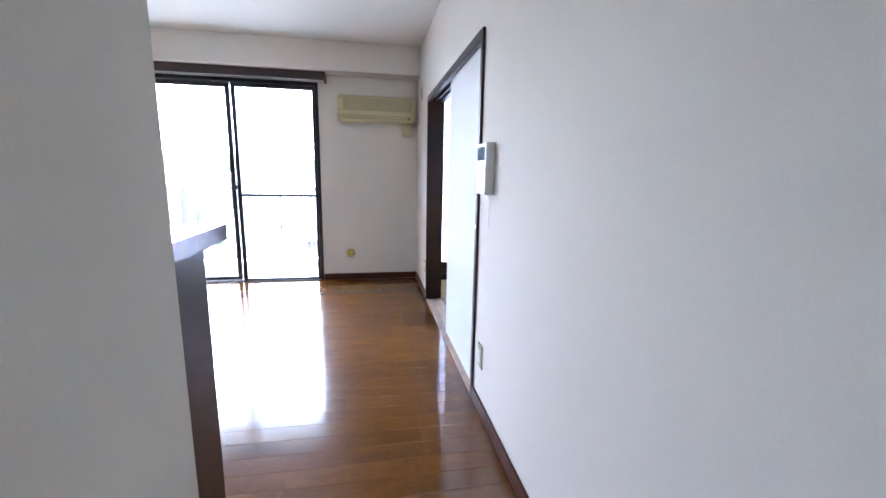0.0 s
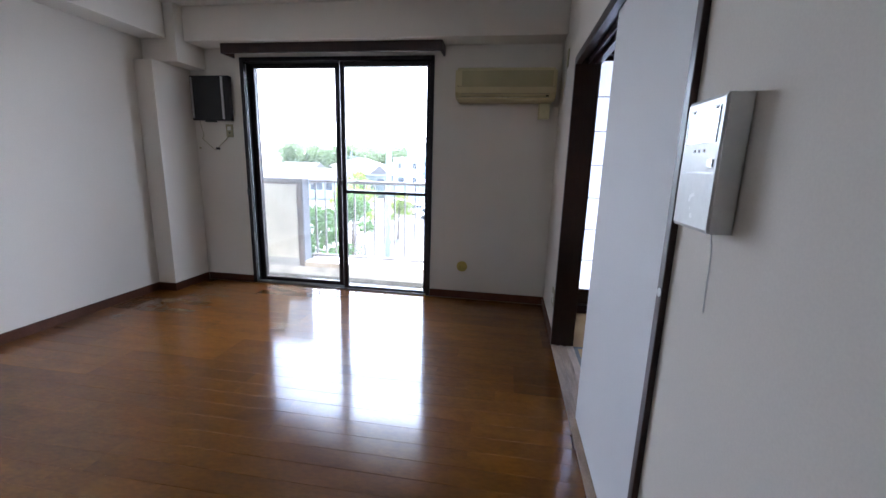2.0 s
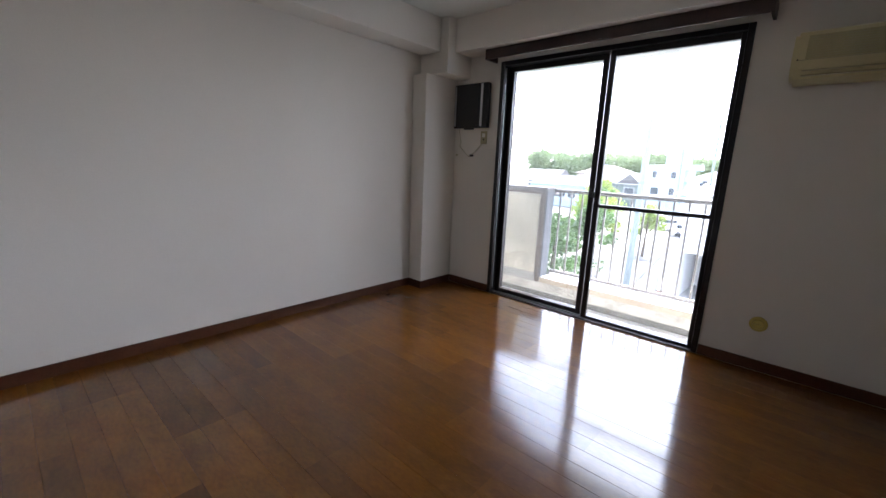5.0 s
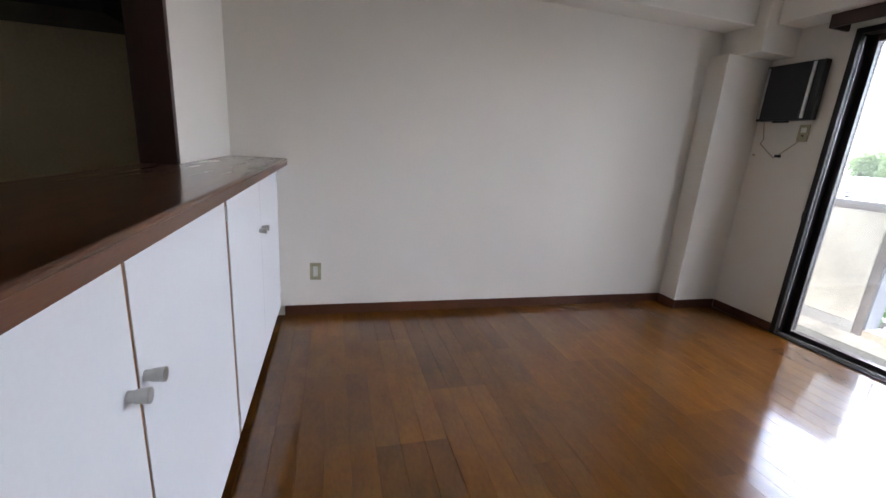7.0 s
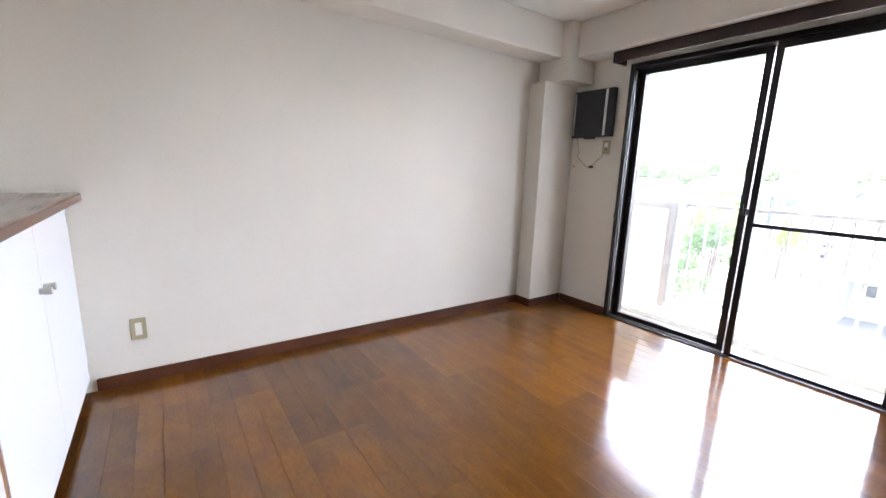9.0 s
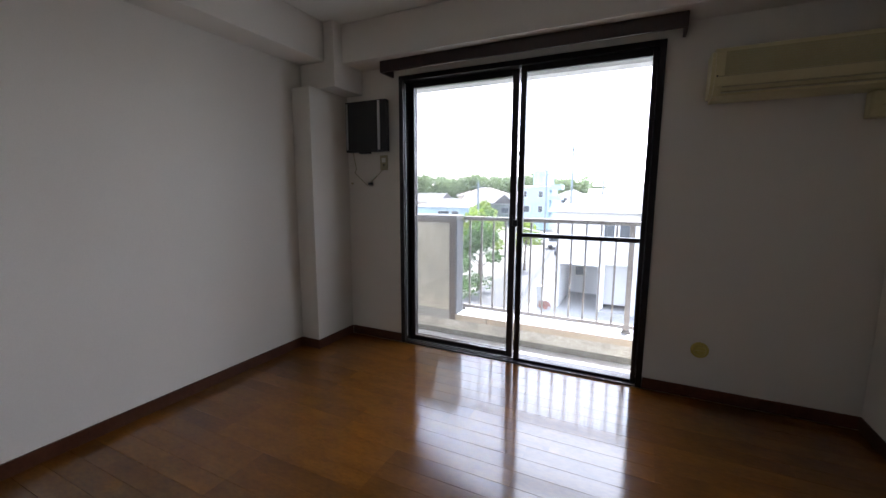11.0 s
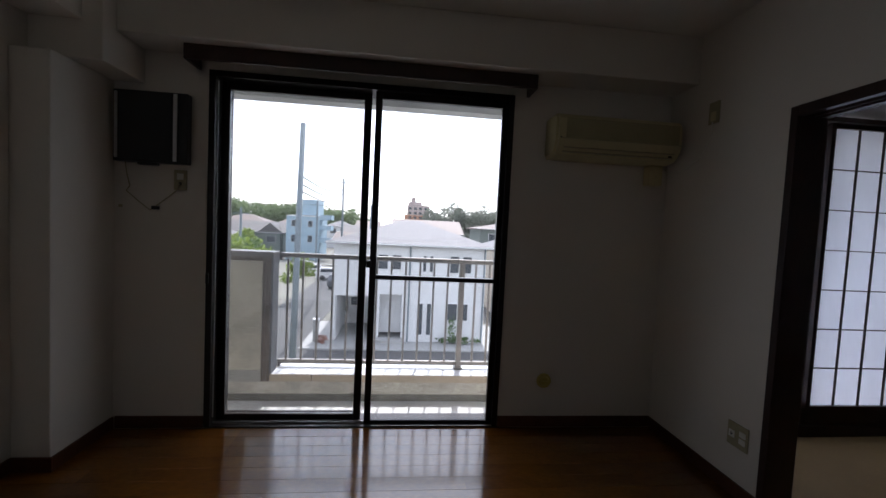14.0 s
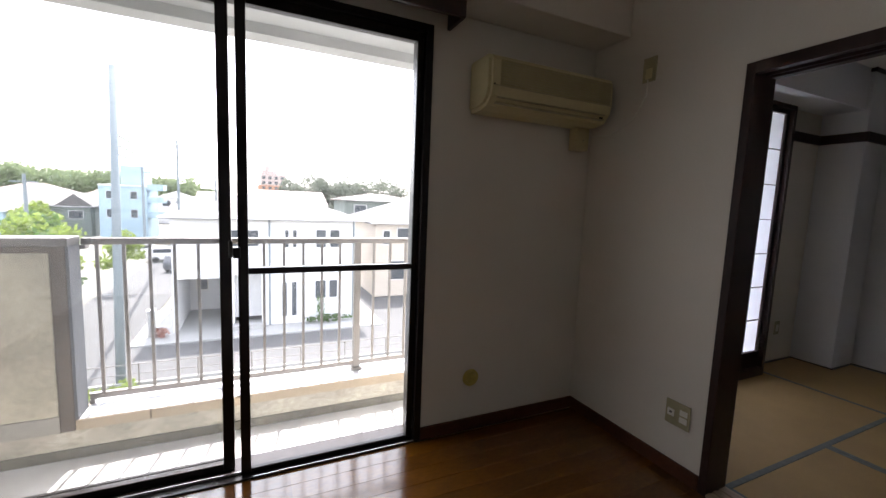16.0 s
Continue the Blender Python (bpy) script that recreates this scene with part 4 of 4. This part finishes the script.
part("downpipe", rod(bmesh.new(), (-0.5, 28.72, G), (-0.5, 28.72, 0.1), 0.05), M_POLE, white)
part("downpipe", rod(bmesh.new(), (4.1, 28.72, G), (4.1, 28.72, 0.1), 0.05), M_POLE, white)
part("garage_window", boxes((-4.45, -3.9, 33.2, 33.29, -4.55, -3.95)), M_WINDARK, white)
part("garage_window_frame", boxes((-4.53, -4.45, 33.17, 33.29, -4.63, -3.87), (-3.9, -3.82, 33.17, 33.29, -4.63, -3.87), (-4.45, -3.9, 33.17, 33.29, -3.95, -3.87), (-4.45, -3.9, 33.17, 33.29, -4.63, -4.55)), M_SOCKET, white, "white window frame")
part("porch_step", boxes((-2.4, -0.8, 28.2, 28.79, G, G + 0.28)), M_PAVING, white)
part("belt_course", boxes((-5.05, 4.2, 28.76, 28.797, -2.45, -2.33)), M_HOUSE, white)
for k in range(24):
    x = -4.6 + k * 0.38
    part("snow_guard", boxes((x, x + 0.06, 29.55, 29.6, 0.5, 0.57)), M_RAILING, white)
gate = thing("garden_gatepost", (-5.9, 28.4, G), "pale block gatepost beside the garage forecourt", "gatepost")
part("post", boxes((-6.05, -5.75, 28.3, 28.6, G, G + 1.35), bevel=0.02), M_PAVING, gate)
part("post_cap", boxes((-6.09, -5.71, 28.26, 28.64, G + 1.351, G + 1.42), bevel=0.01), M_HOUSE, gate)
house((11, 40, G), "cream house with a pale pitched roof", 6.9, 15.5, 34, 43, -0.25, 1.75, M_HOUSE_CREAM, M_ROOF_PALE, [(7.5, 8.0, -1.9, -0.9), (8.6, 9.5, -1.5, -0.7), (9.9, 10.4, -1.5, -0.7), (8.0, 9.2, -4.6, -3.2)])
house((2.0, 50, G), "house with a brown tiled gable roof", -1.6, 5.0, 47, 54, 0.6, 2.0, M_HOUSE_CREAM, M_ROOF_BROWN, [(0, 1, -1.2, -0.2)], hip=False)
house((-25, 88, G), "grey-green house wing with a front gable", -27.9, -24.3, 85.2, 92, -1.25, 0.6, M_HOUSE_GREY, M_ROOF_DARK, [(-26.9, -25.2, -3.2, -2.0)], 0.5, hip=False, front_gable=True)
house((-29, 92, G), "grey-green house with a tiled gable roof", -36, -24.0, 86, 94, -1.2, 0.8, M_HOUSE_GREY, M_ROOF_DARK, [(-31, -29, -3.4, -2.0)], 0.6, hip=False)
house((-34, 80, G), "pale blue house with a dark grey roof", -42, -30.5, 76, 84, -1.8, -0.2, M_HOUSE_BLUE, M_ROOF_DARK, [(-37, -34.5, -4.2, -2.6), (-34, -32.5, -4.2, -2.6)])
house((-36, 110, G), "far house with a pale roof", -46, -33.5, 106, 116, 0.2, 2.3, M_HOUSE_CREAM, M_ROOF_BROWN, [(-44, -42, -2, -0.8), (-39, -37, -2, -0.8)])
house((-27, 118, G), "far house with a pale roof", -32.5, -25.5, 112, 122, 0.4, 2.8, M_HOUSE_CREAM, M_ROOF_BROWN, [(-31.5, -30, -1.8, -0.6), (-28, -26.5, -1.8, -0.6)])
blue = house((-18, 84, G), "pale blue three-storey block with a roof room", -21.8, -16.0, 80, 88, 2.2, 2.45, M_HOUSE_BLUE, M_HOUSE, [(-20.9, -20.2, 0.2, 1.3), (-18.0, -17.2, 0.2, 1.3), (-20.9, -19.6, -2.6, -1.4), (-18.0, -17.2, -2.6, -1.4)], 0.1)
part("roof_room", boxes((-19.3, -16.6, 81, 87, 2.35, 5.2)), M_HOUSE_BLUE, blue)
for z in (-2.6, -0.3, 1.6):
    part("balcony", boxes((-15.99, -13.9, 80.2, 83, z, z + 0.15), (-15.99, -13.9, 80.2, 80.28, z + 0.15, z + 0.9), (-13.98, -13.9, 80.28, 83, z + 0.15, z + 0.9)), M_HOUSE_BLUE, blue)
for k, (x0, x1, y0, e, r) in enumerate(((-14, -6, 96, -0.9, 0.9), (-5, 3, 105, -0.5, 1.4), (-11.5, -4.5, 70, -1.6, -0.2), (13, 22, 90, -0.4, 1.4), (24, 34, 80, 0.0, 2.0), (9.5, 20, 58, 1.4, 2.3), (-52, -44, 90, -1.2, 0.8), (-22, -15, 120, 0.2, 1.9), (-14, -8, 124, 0.4, 2.2), (-6, 0, 130, 0.4, 2.3))):
    house(((x0 + x1) / 2, y0 + 4, G), "distant low house with a tiled roof", x0, x1, y0, y0 + 8, e, r, (M_HOUSE_CREAM, M_HOUSE, M_HOUSE_GREY)[k % 3], (M_ROOF_DARK, M_ROOF_PALE, M_ROOF_BROWN)[k % 3],
          [(x0 + 1.2, x0 + 2.8, e - 2, e - 0.7), (x1 - 3, x1 - 1.4, e - 2, e - 0.7)], hip=bool(k % 2))
apt = thing("apartment_block", (14, 205, G), "distant pinkish apartment block with stepped roof", "apartment block")
part("lower_storeys", boxes((0.4, 12.3, 199.95, 212.05, G, 6.6)), M_TERRACOTTA_WALL, apt, "orange-brown lower storeys")
part("wall", boxes((1.6, 12.0, 200, 212, 6.601, 11.4), (2.2, 8.4, 201, 211, 11.4, 13.0), (3.4, 5.4, 202, 208, 13.0, 15.2)), M_HOUSE_PINK, apt)
for i in range(4):
    for j in range(5):
        part("window", boxes((2.2 + i * 2.5, 3.5 + i * 2.5, 199.8, 199.94, 0.4 + j * 2.2, 1.6 + j * 2.2)), M_WINDARK, apt)


def leaves(bm, c, rx, ry, rz, n, size, rng):
    """n small leaf faces through an uneven clump."""
    for _ in range(n):
        d = Vector((rng.gauss(0, 1), rng.gauss(0, 1), rng.gauss(0, 1))).normalized() * (rng.random() ** 0.4)
        p = Vector(c) + Vector((d.x * rx, d.y * ry, d.z * rz))
        u = Vector((rng.gauss(0, 1), rng.gauss(0, 1), rng.gauss(0, 1))).normalized()
        v = u.orthogonal().normalized()
        s = size * rng.uniform(0.6, 1.4)
        bm.faces.new([bm.verts.new(p + w) for w in (u * s, v * s * 0.6, -u * s, -v * s * 0.6)])


def tree(x, y, z, h, r, leaf, label, seed, n=700, size=0.16):
    rng = random.Random(seed)
    t = thing("tree", (x, y, z), label, "tree")
    bm = rod(bmesh.new(), (x, y, z), (x + 0.1, y, z + h * 0.75), 0.05 + h * 0.018, 8, 0.03)
    limbs = []
    for k in range(6):
        a = rng.uniform(0, 6.28)
        z0 = z + h * rng.uniform(0.3, 0.65)
        e = (x + r * 0.7 * math.cos(a), y + r * 0.7 * math.sin(a), z0 + h * 0.18)
        rod(bm, (x + 0.06, y, z0), e, 0.02 + h * 0.005, 6, 0.012)
        limbs.append(e)
    part("trunk", bm, M_BARK, t)
    bm = bmesh.new()
    clumps = [(e[0], e[1], e[2], r * rng.uniform(0.35, 0.55)) for e in limbs] + [(x + rng.uniform(-.4, .4) * r, y + rng.uniform(-.4, .4) * r, z + h * rng.uniform(0.7, 0.95), r * rng.uniform(0.35, 0.6)) for _ in range(5)]
    for cx, cy, cz, cr in clumps:
        leaves(bm, (cx, cy, cz), cr, cr, cr * 0.8, n // len(clumps), size, rng)
    part("crown", bm, leaf, t)


tree(-12.6, 36, G, 5.6, 1.9, M_LEAF_BRIGHT, "small bright green garden tree", 1, 1600, 0.16)
tree(-10.9, 31.0, G, 4.9, 1.5, M_LEAF, "green garden tree beside the street", 2, 1600, 0.14)
tree(-9.9, 40, G, 4.4, 1.3, M_LEAF_BRIGHT, "small bright green garden tree", 3, 1200, 0.14)
tree(-11.2, 26.0, G, 4.2, 1.5, M_LEAF, "green garden tree beside the street", 4, 1600, 0.13)
tree(-20, 55, G, 5.0, 2.2, M_LEAF, "green garden tree between houses", 5, 1400, 0.2)
tree(-24.5, 68, G, 5.2, 2.2, M_LEAF_BRIGHT, "bright green garden tree between houses", 6, 1400, 0.22)
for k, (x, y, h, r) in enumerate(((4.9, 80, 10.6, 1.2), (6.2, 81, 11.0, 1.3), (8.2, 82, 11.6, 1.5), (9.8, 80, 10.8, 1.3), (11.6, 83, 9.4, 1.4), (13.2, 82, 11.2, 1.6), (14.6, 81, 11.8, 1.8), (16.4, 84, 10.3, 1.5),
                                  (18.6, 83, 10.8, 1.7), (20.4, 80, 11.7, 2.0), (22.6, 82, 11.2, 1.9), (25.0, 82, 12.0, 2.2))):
    tree(x, y, G, h * 1.02, r * 1.9, M_LEAF_DARK_HAZY, "tall dark tree behind the houses", 20 + k, 1500, 0.21)
rng = random.Random(9)
bm = bmesh.new()
for k in range(90):
    x = -95 + k * 0.85
    y = 168 + rng.uniform(-8, 8)
    top = 6.6 + 0.9 * math.sin(k * 0.21) + rng.uniform(-0.9, 0.9) - 0.03 * max(0, k - 50)
    for zz in (top - 1.5, top - 5, top - 9):
        leaves(bm, (x + rng.uniform(-1, 1), y, zz), 3.0, 3.0, 2.6, 90, 0.55, rng)
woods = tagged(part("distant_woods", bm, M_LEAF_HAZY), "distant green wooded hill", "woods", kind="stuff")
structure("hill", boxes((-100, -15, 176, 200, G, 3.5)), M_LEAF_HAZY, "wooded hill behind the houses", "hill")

pole = thing("utility_pole", (-5.67, 23.0, G), "tall pale concrete utility pole", "utility pole")
part("pole", rod(bmesh.new(), (-5.86, 23.0, G - 0.05), (-5.67, 23.0, 5.6), 0.155, 16, 0.115), M_POLE, pole, smooth=True)
for z, zf in ((3.25, 6.9), (2.9, 6.2), (2.58, 5.5)):
    w = bmesh.new()
    path_rod(w, [(-5.67 - 3.68 * k / 12, 23.0 + 39.0 * k / 12, z + (zf - z) * k / 12 - 0.9 * math.sin(k / 12 * math.pi)) for k in range(13)], 0.038, 5)
    part("power_line", w, M_WIRE, pole)
w = bmesh.new()
path_rod(w, [(-5.67 + 0.3 * k, 23.0 + 2.2 * k, -0.5 - 0.9 * math.sin(k / 8 * math.pi)) for k in range(9)], 0.02, 5)
part("telephone_line", w, M_HOUSE, pole)
for x, y, h in ((-18.4, 50, 8.3), (-9.35, 62, 13.4), (-6.4, 75, 10.5), (-12.8, 62, 10.1)):
    p = thing("utility_pole", (x, y, G), "distant concrete utility pole with cross arms", "utility pole", "distant poles")
    part("pole", rod(bmesh.new(), (x, y, G - 0.05), (x, y, G + h), 0.17, 8, 0.12), M_POLE, p)
    part("cross_arm", boxes((x - 0.9, x + 0.9, y - 0.05, y + 0.05, G + h - 0.7, G + h - 0.6)), M_POLE, p)


def car(x, y, yaw, paint, label):
    c = thing("car", (0, 0, 0), label, "car", "parked cars")
    bm = bmesh.new()
    prof = [(-2.1, 0.3), (2.1, 0.3), (2.1, 0.75), (1.1, 0.95), (0.55, 1.45), (-1.5, 1.48), (-2.0, 1.0), (-2.1, 0.8)]
    ring = [[bm.verts.new((px, s * 0.82, pz)) for px, pz in prof] for s in (-1, 1)]
    for k in range(len(prof)):
        j = (k + 1) % len(prof)
        bm.faces.new((ring[0][k], ring[0][j], ring[1][j], ring[1][k]))
    bm.faces.new(ring[0])
    bm.faces.new(ring[1][::-1])
    bmesh.ops.bevel(bm, geom=bm.edges[:], offset=0.06, segments=2, affect="EDGES")
    part("body", bm, paint, c)
    part("side_window", boxes((-1.5, 0.6, -0.84, -0.815, 0.98, 1.36)), M_WINDARK, c)
    part("side_window", boxes((-1.5, 0.6, 0.815, 0.84, 0.98, 1.36)), M_WINDARK, c)
    for wx in (-1.3, 1.3):
        for wy in (-0.72, 0.72):
            part("wheel", rod(bmesh.new(), (wx, wy - 0.1, 0.3), (wx, wy + 0.1, 0.3), 0.3, 14), M_TYRE, c)
    c.matrix_world = pose(x, y, G - 0.02, 0, 0, yaw)


car(-12.5, 60, 15, M_CAR_WHITE, "white parked car in the yard behind the street")
car(-9.4, 56, 10, M_CAR_WHITE, "white parked car in the yard behind the street")
car(-7.6, 50, 80, M_CAR_DARK, "dark parked car at the roadside")
car(8.0, 39.5, 85, M_CAR_WHITE, "white parked car in the side lane")
fence = thing("roadside_fence", (0, 22.55, G), "thin grey roadside fence of posts and rails", "fence")
for k in range(9):
    x = -9.0 + k * 1.9
    part("post", rod(bmesh.new(), (x, 22.55, G), (x, 22.55, G + 0.85), 0.025, 6), M_RAILING, fence)
part("rail", rod(bmesh.new(), (-9.0, 22.55, G + 0.82), (6.2, 22.55, G + 0.82), 0.018, 6), M_RAILING, fence)
part("rail", rod(bmesh.new(), (-9.0, 22.55, G + 0.45), (6.2, 22.55, G + 0.45), 0.012, 6), M_RAILING, fence)
bed = thing("flower_bed", (-5.5, 28.2, G), "small red and green flower bed beside the garage", "flower bed")
bm = bmesh.new()
leaves(bm, (-5.55, 28.2, G + 0.25), 0.4, 0.4, 0.25, 130, 0.08, random.Random(4))
part("flowers", bm, M_TERRACOTTA, bed)
bm = bmesh.new()
leaves(bm, (2.6, 28.4, G + 0.3), 1.5, 0.25, 0.22, 260, 0.09, random.Random(5))
leaves(bm, (2.2, 28.45, G + 1.1), 0.25, 0.2, 0.8, 90, 0.08, random.Random(6))
part("shrub", bm, M_LEAF, tagged(thing("shrub_row", (3.3, 28.3, G), "low green shrubs along the white house", "shrub")))
bm = bmesh.new()
rg = random.Random(12)
for k in range(40):
    leaves(bm, (-11.0 + rg.uniform(-1.2, 1.0), 20 + k * 0.28, G + 0.5 + rg.uniform(0, 0.9)), 0.6, 0.5, 0.5, 60, 0.09, rg)
tagged(part("hedge", bm, M_LEAF), "loose green hedge along the street", "hedge", kind="stuff")
bm = bmesh.new()
for k in range(12):
    leaves(bm, (-6.2 + rg.uniform(-1.2, 1.4), 21.4 + rg.uniform(-1, 1.2), G + 0.15), 0.3, 0.3, 0.2, 40, 0.07, rg)
tagged(part("weeds", bm, M_LEAF_BRIGHT), "bright green weeds round the pole", "weeds", kind="stuff")

# ---- floor strips, last ----
flr = bpy.data.objects["floor"]
rg = random.Random(3)
shared = {}


def plank(a, b, y0, y1):
    if b - a < 0.03:
        return
    key = (round(b - a, 3), round(y1 - y0, 3))
    if key not in shared:
        bm = bmesh.new()
        w, d = key
        g, c = 0.0002, 0.0008
        v = [bm.verts.new(p) for p in ((0, g, -0.011), (w, g, -0.011), (w, d - g, -0.011), (0, d - g, -0.011),
                                       (0, g, -c), (w, g, -c), (w, d - g, -c), (0, d - g, -c),
                                       (0, g + c, 0), (w, g + c, 0), (w, d - g - c, 0), (0, d - g - c, 0))]
        for o in (0, 4):
            for k in range(4):
                bm.faces.new((v[o + k], v[o + (k + 1) % 4], v[o + 4 + (k + 1) % 4], v[o + 4 + k]))
        bm.faces.new(v[8:12])
        m = bpy.data.meshes.new("plank")
        bmesh.ops.recalc_face_normals(bm, faces=bm.faces[:])
        bm.to_mesh(m)
        bm.free()
        m.materials.append(M_FLOOR)
        shared[key] = m
    p = new("plank", shared[key])
    p.location = (a, y0, 0)
    p.parent = flr


rows = int((N + 0.0 - S) / 0.1)
for r in range(rows + 1):
    y1 = N - 0.014 - r * 0.1
    y0 = max(S, y1 - 0.1)
    if y1 - y0 < 0.02:
        continue
    x = L_FLOOR - ((r // 3) * 0.55) % 0.9
    while x < R:
        ln = 0.45 if rg.random() < 0.25 and y1 > 2.8 else 0.9
        if ln == 0.45:
            cuts = ((x, x + 0.45), (x + 0.45, x + 0.9))
        else:
            cuts = ((x, x + 0.9),)
        x += 0.9
        for a, b in cuts:
            plank(max(a, L), min(b, R), y0, y1)
